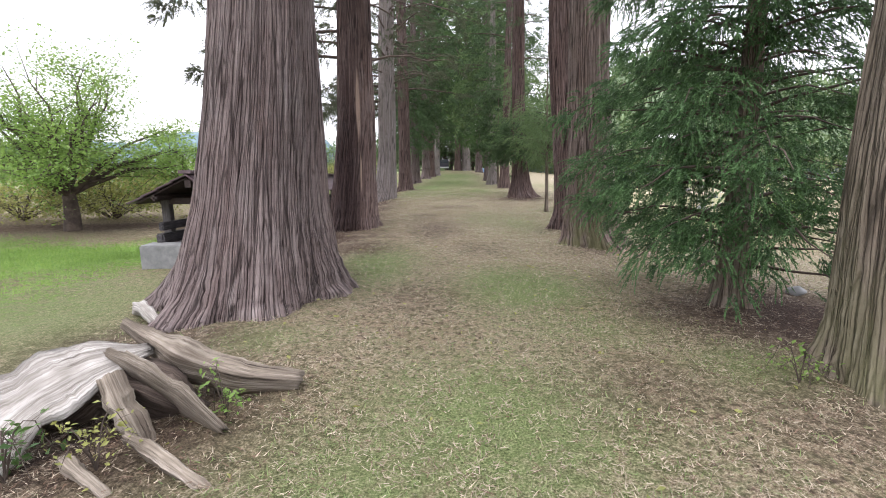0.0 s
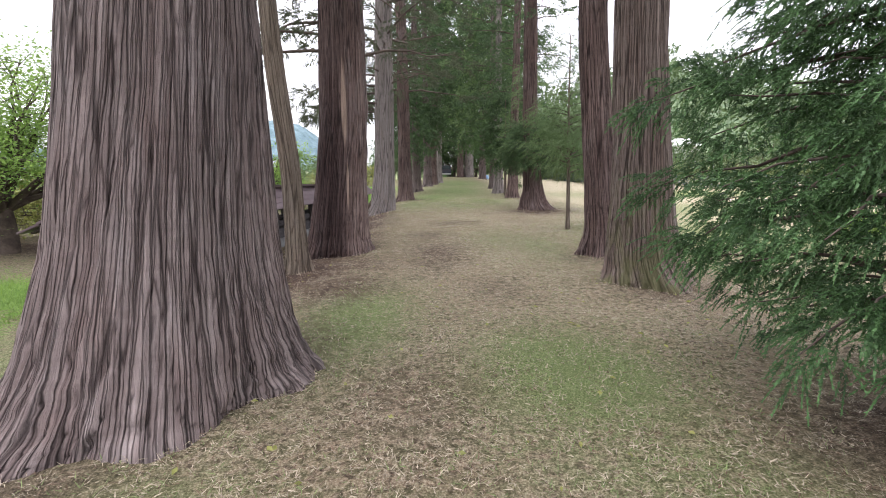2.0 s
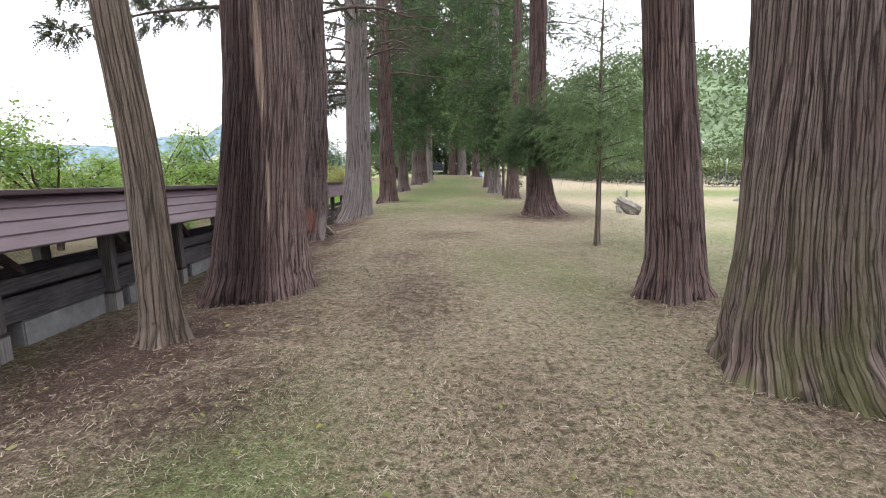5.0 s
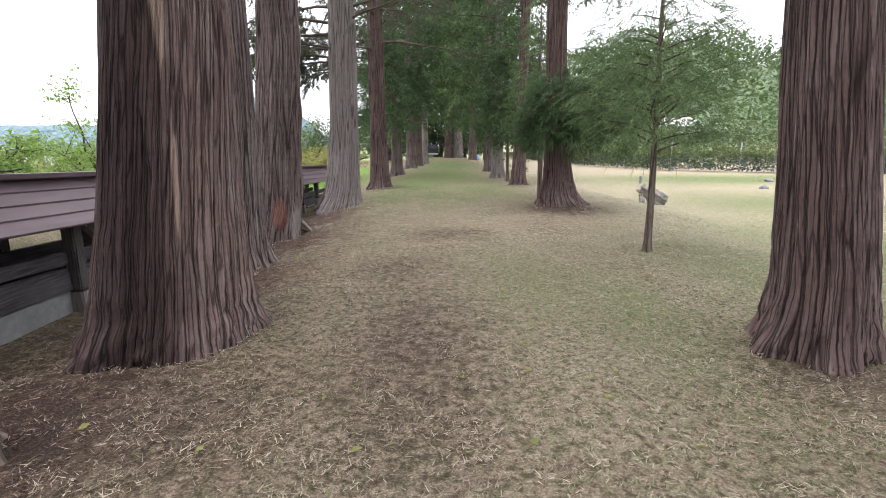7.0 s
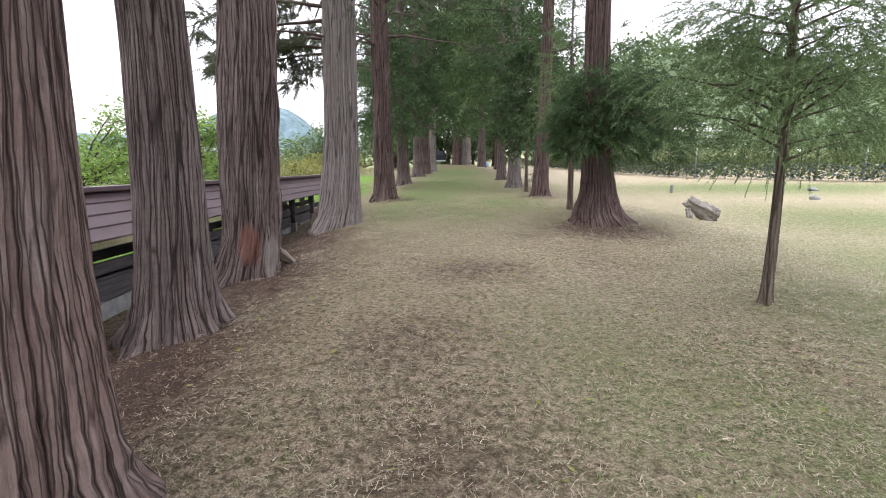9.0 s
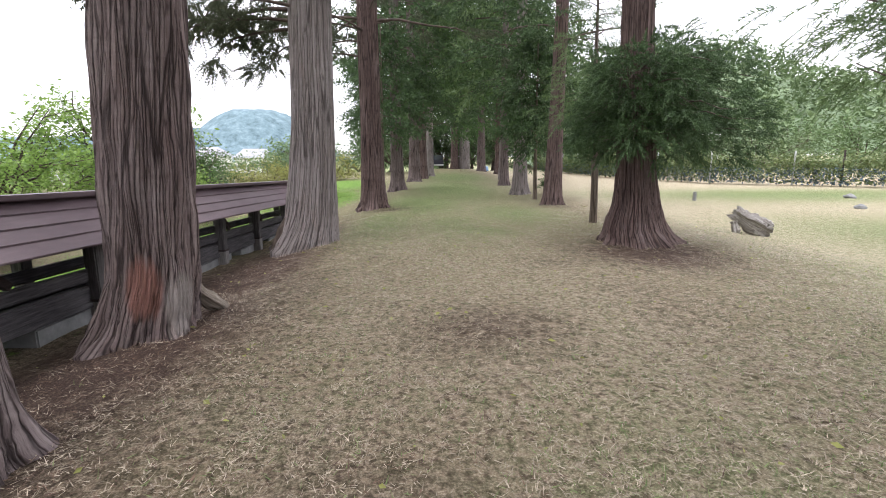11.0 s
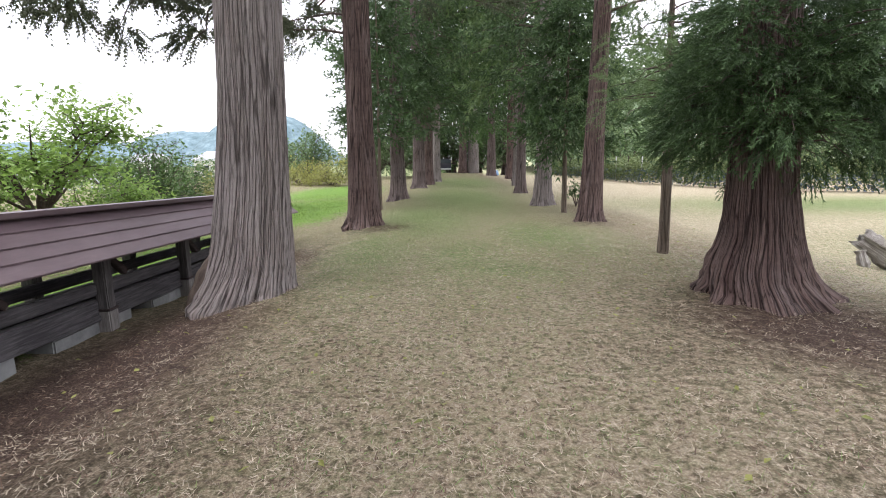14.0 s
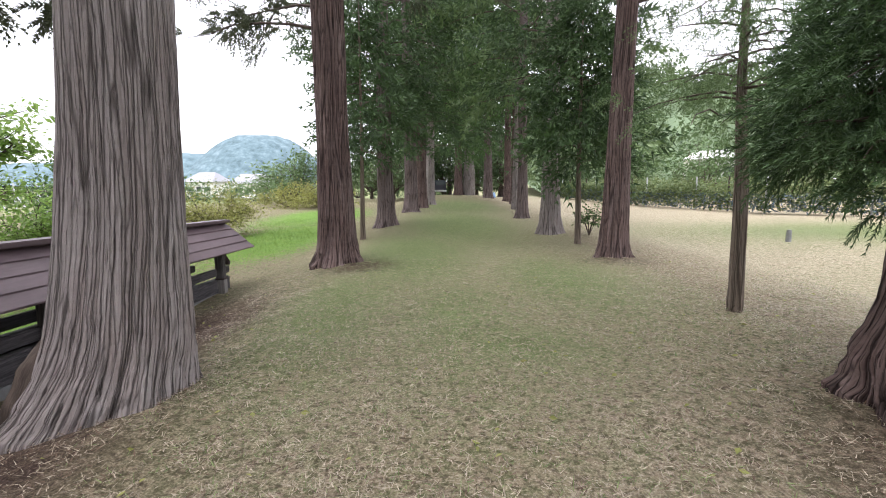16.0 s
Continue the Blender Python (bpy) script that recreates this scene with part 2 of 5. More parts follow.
def ground_material():
    m, n, k, p = shader("dry_mown_grass")
    ob = n.new("ShaderNodeTexCoord").outputs["Object"]

    def at(name):
        a = n.new("ShaderNodeAttribute")
        a.attribute_name = name
        return a.outputs["Fac"]

    big = tex(n, k, "ShaderNodeTexNoise", ob, (1, 1, 1), 0.9, 5, 0.6).outputs["Fac"]
    mid_n = tex(n, k, "ShaderNodeTexNoise", ob, (1, 1, 1), 9, 5, 0.7).outputs["Fac"]
    fine = tex(n, k, "ShaderNodeTexNoise", ob, (1, 1, 1), 75, 4, 0.7).outputs["Fac"]
    straw = ramp(n, k, fine, [(0.3, (0.06, 0.045, 0.031)), (0.5, (0.25, 0.195, 0.137)), (0.68, (0.54, 0.455, 0.345))])
    straw = mix(n, k, step(n, k, big, 0.4, 0.7), straw, mix(n, k, 0.5, straw, (0.2, 0.145, 0.09)))
    tuft = tex(n, k, "ShaderNodeTexNoise", ob, (1, 1, 1), 22, 3, 0.6).outputs["Fac"]
    # Shadow gaps between straw clumps, painted dark; the pale straw gets them too.
    straw = mix(n, k, step(n, k, tuft, 0.53, 0.36), straw, mix(n, k, 0.85, straw, (0.055, 0.04, 0.028)))
    pale = ramp(n, k, tuft, [(0.3, (0.2, 0.155, 0.1)), (0.5, (0.47, 0.395, 0.28)), (0.7, (0.68, 0.6, 0.46))])
    straw = mix(n, k, at("pale"), straw, pale)
    green = ramp(n, k, fine, [(0.3, (0.05, 0.07, 0.025)), (0.5, (0.15, 0.185, 0.075)), (0.7, (0.31, 0.34, 0.17))])
    lush = ramp(n, k, fine, [(0.3, (0.06, 0.12, 0.02)), (0.5, (0.13, 0.23, 0.045)), (0.72, (0.24, 0.35, 0.09))])
    # Brown litter soil, its colour darkened further for the shade under the trees.
    shaded_soil = ramp(n, k, fine, [(0.3, (0.025, 0.016, 0.013)), (0.5, (0.064, 0.043, 0.034)), (0.72, (0.16, 0.112, 0.085))])

    def cover(name, lo, hi):
        mm = n.new("ShaderNodeMath")
        mm.operation = "MULTIPLY_ADD"
        k.new(mid_n, mm.inputs[0])
        mm.inputs[1].default_value = 1.4
        k.new(at(name), mm.inputs[2])
        return step(n, k, mm.outputs[0], lo, hi)

    c = mix(n, k, cover("green", 0.85, 1.6), straw, green)
    c = mix(n, k, cover("bare", 0.85, 1.45), c, shaded_soil)
    c = mix(n, k, cover("lush", 1.0, 1.3), c, lush)
    k.new(c, p.inputs["Base Color"])
    p.inputs["Roughness"].default_value = 0.95
    p.inputs["Specular IOR Level"].default_value = 0.1
    hh = n.new("ShaderNodeMath")
    hh.operation = "ADD"
    k.new(fine, hh.inputs[0])
    k.new(tuft, hh.inputs[1])
    bump(n, k, p, hh.outputs[0], 1.0, 0.04)
    return m


def wood(name, a, b, c, along=(1, 1, 1), rough=0.85, relief=0.006):
    m, n, k, p = shader(name)
    ob = n.new("ShaderNodeTexCoord").outputs["Object"]
    g = tex(n, k, "ShaderNodeTexNoise", ob, along, 6, 6, 0.7).outputs["Fac"]
    s = tex(n, k, "ShaderNodeTexNoise", ob, (1, 1, 1), 2.2, 4, 0.6).outputs["Fac"]
    col = ramp(n, k, g, [(0.3, a), (0.52, b), (0.72, c)])
    col = mix(n, k, step(n, k, s, 0.45, 0.8), col, mix(n, k, 0.5, col, c))
    k.new(col, p.inputs["Base Color"])
    p.inputs["Roughness"].default_value = rough
    p.inputs["Specular IOR Level"].default_value = 0.3
    bump(n, k, p, g, 0.8, relief)
    return m


ROOF_METAL = wood("brown_roof_sheet", (0.068, 0.047, 0.052), (0.092, 0.064, 0.07), (0.125, 0.09, 0.098), (1, 0.15, 1), 0.5, 0.001)
OLD_BEAM = wood("weathered_beam", (0.022, 0.02, 0.022), (0.058, 0.053, 0.056), (0.125, 0.117, 0.118), (9, 0.5, 9))
OLD_POST = wood("weathered_post", (0.03, 0.027, 0.027), (0.075, 0.068, 0.067), (0.15, 0.138, 0.135), (9, 9, 0.5))
PALE_FOOT = wood("pale_post_foot", (0.1, 0.09, 0.085), (0.19, 0.175, 0.165), (0.3, 0.28, 0.265), (9, 9, 0.5))
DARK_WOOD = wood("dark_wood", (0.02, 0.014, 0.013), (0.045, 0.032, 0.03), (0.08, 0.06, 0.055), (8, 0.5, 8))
CONCRETE = wood("concrete", (0.13, 0.13, 0.13), (0.19, 0.193, 0.19), (0.26, 0.26, 0.255), (1, 1, 1), 0.9, 0.003)


def grained(name, a, b, c_light, crack):
    """Bleached root wood with grain and cracks running along each piece."""
    m, n, k, p = shader(name)
    uv = n.new("ShaderNodeUVMap").outputs[0]
    g = tex(n, k, "ShaderNodeTexNoise", uv, (26, 1.6, 1), 1.0, 5, 0.65).outputs["Fac"]
    f = tex(n, k, "ShaderNodeTexNoise", uv, (90, 4, 1), 1.0, 3, 0.6).outputs["Fac"]
    s = tex(n, k, "ShaderNodeTexNoise", uv, (4, 3, 1), 1.0, 3, 0.6).outputs["Fac"]
    col = ramp(n, k, g, [(0.3, a), (0.5, b), (0.7, c_light)])
    col = mix(n, k, step(n, k, f, 0.52, 0.34), col, mix(n, k, 0.7, col, a))
    col = mix(n, k, step(n, k, f, 0.55, 0.7), col, mix(n, k, 0.5, col, scaled(c_light, 1.15)))
    col = mix(n, k, step(n, k, s, 0.42, 0.7), col, mix(n, k, 0.55, col, a))
    col = mix(n, k, step(n, k, g, 0.38, 0.31), col, crack)
    k.new(col, p.inputs["Base Color"])
    p.inputs["Roughness"].default_value = 0.85
    p.inputs["Specular IOR Level"].default_value = 0.25
    bump(n, k, p, g, 1.0, 0.03)
    return m


DRIFT = grained("bleached_root_wood", (0.12, 0.105, 0.09), (0.29, 0.27, 0.245), (0.47, 0.45, 0.425), (0.04, 0.03, 0.022))
DRIFT_DARK = grained("dark_root_wood", (0.035, 0.025, 0.02), (0.09, 0.068, 0.055), (0.17, 0.135, 0.115), (0.015, 0.01, 0.008))
DRIFT_BROWN = grained("brown_root_wood", (0.085, 0.066, 0.05), (0.2, 0.168, 0.134), (0.34, 0.3, 0.25), (0.025, 0.018, 0.013))
WHITE_WALL = wood("white_render", (0.62, 0.61, 0.58), (0.7, 0.69, 0.66), (0.76, 0.75, 0.72), (1, 1, 1), 0.8, 0.001)
GREY_ROOF = wood("grey_roof_tiles", (0.18, 0.18, 0.19), (0.25, 0.25, 0.27), (0.34, 0.34, 0.36), (1, 1, 1), 0.6, 0.004)
NET_BLUE = wood("blue_net", (0.04, 0.07, 0.085), (0.09, 0.13, 0.16), (0.22, 0.28, 0.32), (1, 1, 1), 0.8, 0.002)
STEEL = wood("galvanised_steel", (0.35, 0.36, 0.37), (0.45, 0.46, 0.47), (0.55, 0.56, 0.57), (1, 1, 1), 0.5, 0.001)
GROUND = ground_material()


# ---- building helpers ----
def mesh_of(name, verts, faces, material, smooth=False):
    me = bpy.data.meshes.new(name)
    verts = np.asarray(verts, dtype=np.float32)
    faces = np.asarray(faces, dtype=np.int32)
    w = faces.shape[1]
    me.vertices.add(len(verts))
    me.vertices.foreach_set("co", verts.ravel())
    me.loops.add(faces.size)
    me.loops.foreach_set("vertex_index", faces.ravel())
    me.polygons.add(len(faces))
    me.polygons.foreach_set("loop_start", np.arange(0, faces.size, w, dtype=np.int32))
    me.polygons.foreach_set("use_smooth", np.full(len(faces), smooth))
    me.update(calc_edges=True)
    me.materials.append(material)
    return me


def sheet(name, verts, faces, material, parent=None, smooth=False, label=""):
    ob = new(name, mesh_of(name, verts, faces, material, smooth))
    ob.parent = parent
    return tagged(ob, label)


def part(name, bm, material, parent=None, label="", smooth=False):
    me = bpy.data.meshes.new(name)
    bmesh.ops.recalc_face_normals(bm, faces=bm.faces)
    for f in bm.faces:
        f.smooth = smooth
    bm.to_mesh(me)
    bm.free()
    me.materials.append(material)
    ob = new(name, me)
    ob.parent = parent
    return tagged(ob, label)


def box(sx, sy, sz, m=Matrix(), bevel=0.008, rough=0.0):
    bm = bmesh.new()
    bmesh.ops.create_cube(bm, size=1, matrix=Matrix.Diagonal((sx, sy, sz, 1)))
    if bevel:
        bmesh.ops.bevel(bm, geom=bm.edges[:], offset=bevel, segments=2, affect="EDGES")
    if rough:
        bmesh.ops.subdivide_edges(bm, edges=[e for e in bm.edges if e.calc_length() > 0.3], cuts=6)
        for v in bm.verts:
            v.co += noise.noise_vector(v.co * 4) * rough
    bmesh.ops.transform(bm, matrix=m, verts=bm.verts)
    return bm


def gz(x, y):
    """Height of the ground."""
    x, y = np.asarray(x, float), np.asarray(y, float)
    s = lambda a, lo, hi: (lambda q: q * q * (3 - 2 * q))(np.clip((a - lo) / (hi - lo), 0, 1))
    fall = np.clip(0.12 + 0.019 * (y - 8.5), 0.08, 0.37)
    z = -fall * s(-x, 1.3, 3.8) - 0.32 * s(x, 3.6, 7.5)
    z = z - 0.9 * s(-x, 12, 40) - 1.5 * s(y, 72, 110)
    z = z + 0.018 * np.sin(1.9 * x + 0.7) * np.sin(1.3 * y + 0.4) + 0.012 * np.sin(3.7 * x - 2.1 * y)
    return z


def blobs(x, y, spots):
    v = 0 * x
    for cx, cy, rx, ry, a in spots:
        v = np.maximum(v, a * np.exp(-((x - cx) / rx) ** 2 - ((y - cy) / ry) ** 2))
    return v


# ---- ground ----
GREEN_SPOTS = ((4.2, 12.5, 1.4, 3.0, 0.5), (1.8, 11.6, 0.6, 1.6, 0.4), (0.95, 5.6, 0.75, 0.9, 1.0), (-1.0, 7.0, 0.55, 1.2, 0.9), (0.3, 2.6, 0.9, 0.9, 0.75), (-0.4, 2.0, 0.9, 0.7, 0.6), (1.3, 4.2, 0.8, 0.6, 0.4),
               (1.1, 12.5, 0.7, 1.6, 0.3), (-1.3, 22.5, 0.8, 2.4, 0.55), (0.2, 22.0, 0.8, 2.0, 0.5), (0.7, 21.0, 0.9, 0.7, 0.5), (1.8, 24.0, 1.0, 2.2, 0.6),
               (-0.6, 27.0, 1.3, 4.0, 0.7), (0.6, 34.0, 1.8, 7.0, 0.75), (1.2, 47.0, 2.2, 9.0, 0.75), (7.5, 15.0, 2.5, 4.0, 0.7), (11.0, 22.0, 4.0, 4.0, 0.6),
               (-1.6, 4.0, 0.5, 0.4, 0.5), (-4.5, 5.0, 2.0, 2.0, 0.6), (16.0, 33.0, 9.0, 4.0, 0.8), (2.2, 3.3, 0.5, 0.5, 0.55), (5.0, 9.0, 1.2, 1.5, 0.4))
LUSH_SPOTS = ((-7.0, 8.4, 3.4, 1.5, 1.0), (-9.5, 7.0, 4.0, 1.6, 1.0), (-5.4, 17.0, 1.3, 12.0, 1.0), (-5.2, 33.0, 1.9, 6.0, 1.05), (-6.5, 44.0, 3.0, 9.0, 0.95),
              (-12.0, 9.0, 5.0, 2.5, 0.9))
# Paler straw, also brightening mid-path ground that the crowns leave too dim.
PALE_SPOTS = ((0.7, 10.5, 1.5, 3.0, 0.28), (1.2, 16.5, 2.0, 4.0, 0.35), (0.9, 24.0, 2.4, 6.0, 0.35), (1.4, 38.0, 2.6, 12.0, 0.35), (1.8, 8.0, 0.9, 2.0, 0.2))
# Bare litter; the left-hand patches also darken the ground for tree shade.
BARE_SPOTS = ((-2.5, 9.5, 1.15, 2.2, 1.0), (-2.5, 12.5, 1.1, 2.4, 1.0), (-2.7, 15.5, 1.15, 2.4, 1.0), (-2.8, 18.5, 1.1, 2.6, 1.0), (-2.9, 22.0, 0.9, 2.4, 0.9), (3.3, 4.4, 1.3, 1.2, 1.0),
              (3.0, 18.7, 1.3, 1.3, 0.9), (-2.0, 2.6, 1.2, 1.2, 0.8), (-2.6, 4.0, 1.1, 0.9, 0.75), (-1.6, 9.9, 1.1, 1.2, 0.6), (2.7, 8.0, 1.0, 0.9, 0.6), (2.7, 10.3, 0.8, 0.8, 0.6),
              (2.0, 16.5, 0.9, 1.6, 0.35), (-0.2, 10.8, 0.8, 2.2, 0.6), (-1.5, 25.4, 0.9, 0.8, 0.7), (3.2, 25.6, 0.7, 0.6, 0.6), (0.3, 15.6, 0.9, 0.9, 0.6), (-0.5, 13.2, 0.8, 1.0, 0.5), (0.6, 8.3, 0.8, 1.0, 0.4), (-0.3, 5.2, 0.8, 1.0, 0.45), (1.4, 3.0, 0.8, 0.7, 0.45), (-1.5, 6.2, 0.8, 1.4, 0.5), (-1.5, 8.3, 0.9, 1.2, 0.7),
              (-1.9, 17.2, 0.7, 1.6, 0.5), (1.6, 18.2, 0.8, 0.8, 0.4), (2.4, 2.6, 0.9, 0.7, 0.5), (-9.0, 13.2, 5.0, 1.3, 0.85), (-13.0, 12.5, 4.0, 1.5, 0.8))


def make_ground():
    def axis(lo, hi, stepsize, far):
        inner = list(np.arange(lo, hi + 1e-6, stepsize))
        out, d = [], stepsize
        a = inner[-1]
        while a < far:
            d *= 1.22
            a += d
            out.append(a)
        low, d, a = [], stepsize, lo
        while a > -far:
            d *= 1.22
            a -= d
            low.append(a)
        return np.array(low[::-1] + inner + out)

    xs, ys = axis(-6, 9, 0.17, 3000), axis(-1, 32, 0.17, 3000)
    X, Y = np.meshgrid(xs, ys)
    x, y = X.ravel(), Y.ravel()
    fade = np.exp(-(np.hypot(x, y - 15) / 60) ** 2)
    z = gz(x, y) + fade * np.array([0.03 * noise.noise(Vector((a * 1.7, b * 1.7, 0))) for a, b in zip(x, y)])
    w, h = len(xs), len(ys)
    i = (np.arange(h - 1)[:, None] * w + np.arange(w - 1)[None, :]).ravel()
    ob = sheet("ground", np.stack([x, y, z], 1), np.stack([i, i + 1, i + w + 1, i + w], 1), GROUND, None, True)
    far = np.clip((np.hypot(x, y - 20) - 40) / 40, 0, 1)
    for name, spots, extra in (("green", GREEN_SPOTS, 0.25 + 0.4 * far + 0.13 * np.clip((y - 17) / 6, 0, 1) * (x < 3.5)), ("lush", LUSH_SPOTS, 0.0), ("bare", BARE_SPOTS, 0.0), ("pale", PALE_SPOTS, np.clip((x - 3.6) / 3.5, 0, 0.75) * np.clip((y - 8) / 8, 0.25, 1))):
        at = ob.data.attributes.new(name, "FLOAT", "POINT")
        at.data.foreach_set("value", (0.9 * blobs(x, y, spots) + extra * np.ones_like(x)).astype(np.float32))
    return tagged(ob, "mown dry grass strewn with straw and cedar litter", "ground", kind="structure")


make_ground()


# ---- cedar trunks ----
def trunk_mesh(name, base, rb, bends, height, material, seed, na=120, nz=90, ridges=47, depth=0.03, lobes=5, gnarl=0.0, twist=0.0):
    """A tapered trunk in its own space: bends are (z, radius, dx, dy); the foot flares into root lobes, the bark is furrowed."""
    rng = np.random.default_rng(seed)
    zs = height * np.linspace(0, 1, nz) ** 3.0
    zs = np.concatenate([[-0.35, -0.12], zs])
    kz = [-0.4, 0.0] + [b[0] for b in bends] + [height]
    top = bends[-1]
    lx = (top[2] - bends[0][2]) / max(0.5, top[0] - bends[0][0])
    ly = (top[3] - bends[0][3]) / max(0.5, top[0] - bends[0][0])
    ex, ey = top[2] + lx * (height - top[0]) * 0.25, top[3] + ly * (height - top[0]) * 0.25
    cx = np.interp(zs, kz, [0, 0] + [b[2] for b in bends] + [ex])
    cy = np.interp(zs, kz, [0, 0] + [b[3] for b in bends] + [ey])
    r1, z1 = bends[0][1], bends[0][0]
    kr = [r1 * 1.12, r1 * 1.12] + [b[1] for b in bends] + [top[1] * 0.25]
    r = np.interp(zs, kz, kr)
    k = np.full(5, 0.2)
    pad = lambda a: np.convolve(np.pad(a, 2, mode="edge"), k, mode="valid")
    cx, cy = pad(cx), pad(cy)
    flare = np.maximum(0, rb - r1 * 1.12)
    th = np.linspace(0, 2 * np.pi, na, endpoint=False) + np.pi / 2
    Z, T = np.meshgrid(zs, th, indexing="ij")
    ph = rng.uniform(0, 6.28, 12)
    lobe = 0.5 + 0.5 * np.sin(lobes * T + ph[0] + 0.5 * np.sin(2 * T + ph[1]))
    lobe2 = 0.5 + 0.5 * np.sin((lobes * 2 + 1) * T + ph[2])
    fl = 0.5 * np.exp(-np.maximum(Z, 0) / (0.28 * z1 + 0.08)) + 0.5 * np.exp(-np.maximum(Z, 0) / (0.22 * rb + 0.03))
    R = r[:, None] + flare * fl * (0.6 + 0.62 * lobe + 0.2 * lobe2)
    R = R + 0.05 * r1 * np.sin(3 * T + ph[3] + 0.5 * Z) + 0.03 * r1 * np.sin(5 * T + ph[4] - 0.7 * Z)
    turn = (T - np.pi / 2) / (2 * np.pi)
    drift = twist * Z + 0.05 * np.sin(1.6 * Z + ph[5])

    def lattice(per, stretch, key):
        """Smooth random values, periodic round the trunk."""
        g = np.random.default_rng(seed * 31 + key).uniform(0, 1, (per, 64))
        u, w = (turn % 1.0) * per, Z * stretch + 3.0
        iu, iw = np.floor(u).astype(int), np.floor(w).astype(int)
        fu, fw = u - iu, w - iw
        fu, fw = fu * fu * (3 - 2 * fu), fw * fw * (3 - 2 * fw)
        c = lambda a, b: g[a % per, b % 64]
        return (c(iu, iw) * (1 - fu) + c(iu + 1, iw) * fu) * (1 - fw) + (c(iu, iw + 1) * (1 - fu) + c(iu + 1, iw + 1) * fu) * fw

    def strips(count, key, wander, run):
        """Long bark strips, parted by narrow wandering crevices; each strip swells and thins along its run."""
        foot = 1 + 1.6 * np.exp(-np.maximum(Z, 0) / 0.32)
        q = count * turn + foot * wander * (lattice(9, 0.6, key) - 0.5) + foot * wander * 0.6 * (lattice(23, 1.2, key + 1) - 0.5) + wander * 0.16 * foot * (lattice(61, 5.5, key + 2) - 0.5) + count * drift / 6.28
        f = q - np.floor(q)
        ids = np.floor(q).astype(int) % count
        hs = np.random.default_rng(seed * 17 + key).uniform(0, 1, (count, 96))
        w = Z * run + ids * 0.37 + 3.0
        iw = np.floor(w).astype(int)
        fw = np.clip((w - iw) * 1.6 - 0.3, 0, 1)
        swell = hs[ids, iw % 96] * (1 - fw) + hs[ids, (iw + 1) % 96] * fw
        prof = 1 - np.abs(2 * f - 1) ** 8
        return prof, swell

    pa, sa = strips(ridges, 1, 2.4, 0.5)
    pb, sb = strips(int(ridges * 1.7), 5, 2.0, 1.1)
    relief = 0.62 * pa * (0.45 + 0.55 * sa) + 0.38 * pb * (0.3 + 0.7 * sb)
    R = R + depth * 1.5 * (relief - 0.6) * (0.8 + 0.6 * fl)
    R = R + depth * (lattice(29, 6.0, 21) + lattice(53, 13.0, 22) - 1.0) * (0.2 + 2.0 * np.exp(-np.maximum(Z, 0) / 0.3))
    R = R + rb * np.exp(-np.maximum(Z, 0) / 0.2) * (0.15 * (lobe - 0.5) + 0.1 * (lattice(13, 2.5, 24) - 0.5))
    R = R + 0.05 * r1 * (lattice(7, 0.8, 23) - 0.5)
    # High where the relief is low; the bark colour is darkened by it.
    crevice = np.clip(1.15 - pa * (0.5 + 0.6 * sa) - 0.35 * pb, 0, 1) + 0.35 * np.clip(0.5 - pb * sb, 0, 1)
    if gnarl:
        g = np.sin(4 * T + 3.1 * Z + ph[11]) * np.sin(2.3 * Z + 2 * T) + 0.6 * np.sin(7 * T - 5 * Z)
        R = R + gnarl * g
    x = cx[:, None] + R * np.cos(T)
    y = cy[:, None] + R * np.sin(T)
    verts = np.stack([x, y, Z], 2).reshape(-1, 3)
    n = len(zs)
    a = np.arange(n - 1)[:, None] * na
    j = np.arange(na)[None, :]
    j2 = (j + 1) % na
    faces = np.stack([a + j, a + j2, a + na + j2, a + na + j], 2).reshape(-1, 4)
    me = mesh_of(name, verts, faces, material, True)
    uvl = me.uv_layers.new(name="UVMap")
    jj = np.tile(np.arange(na)[None, :], (n - 1, 1))
    u0, u1 = jj / na, (jj + 1) / na
    around = 2 * np.pi * r1
    tw = drift.mean(axis=1) / (2 * np.pi)
    va, vb = zs[:-1, None] + 0 * jj, zs[1:, None] + 0 * jj
    ta, tb = tw[:-1, None], tw[1:, None]
    uv = np.stack([np.stack([(u0 + ta) * around, va], 2), np.stack([(u1 + ta) * around, va], 2),
                   np.stack([(u1 + tb) * around, vb], 2), np.stack([(u0 + tb) * around, vb], 2)], 2)
    uvl.data.foreach_set("uv", uv.reshape(-1).astype(np.float32))
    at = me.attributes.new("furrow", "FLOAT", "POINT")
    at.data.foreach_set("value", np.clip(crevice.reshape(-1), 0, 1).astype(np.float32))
    at = me.attributes.new("strip", "FLOAT", "POINT")
    at.data.foreach_set("value", np.clip(0.55 * sa + 0.45 * sb, 0, 1).reshape(-1).astype(np.float32))
    return me, lambda z: (float(np.interp(z, zs, cx)), float(np.interp(z, zs, cy)), float(np.interp(z, zs, r)))


def norm(v):
    return v / np.maximum(1e-6, np.linalg.norm(v, axis=-1, keepdims=True))


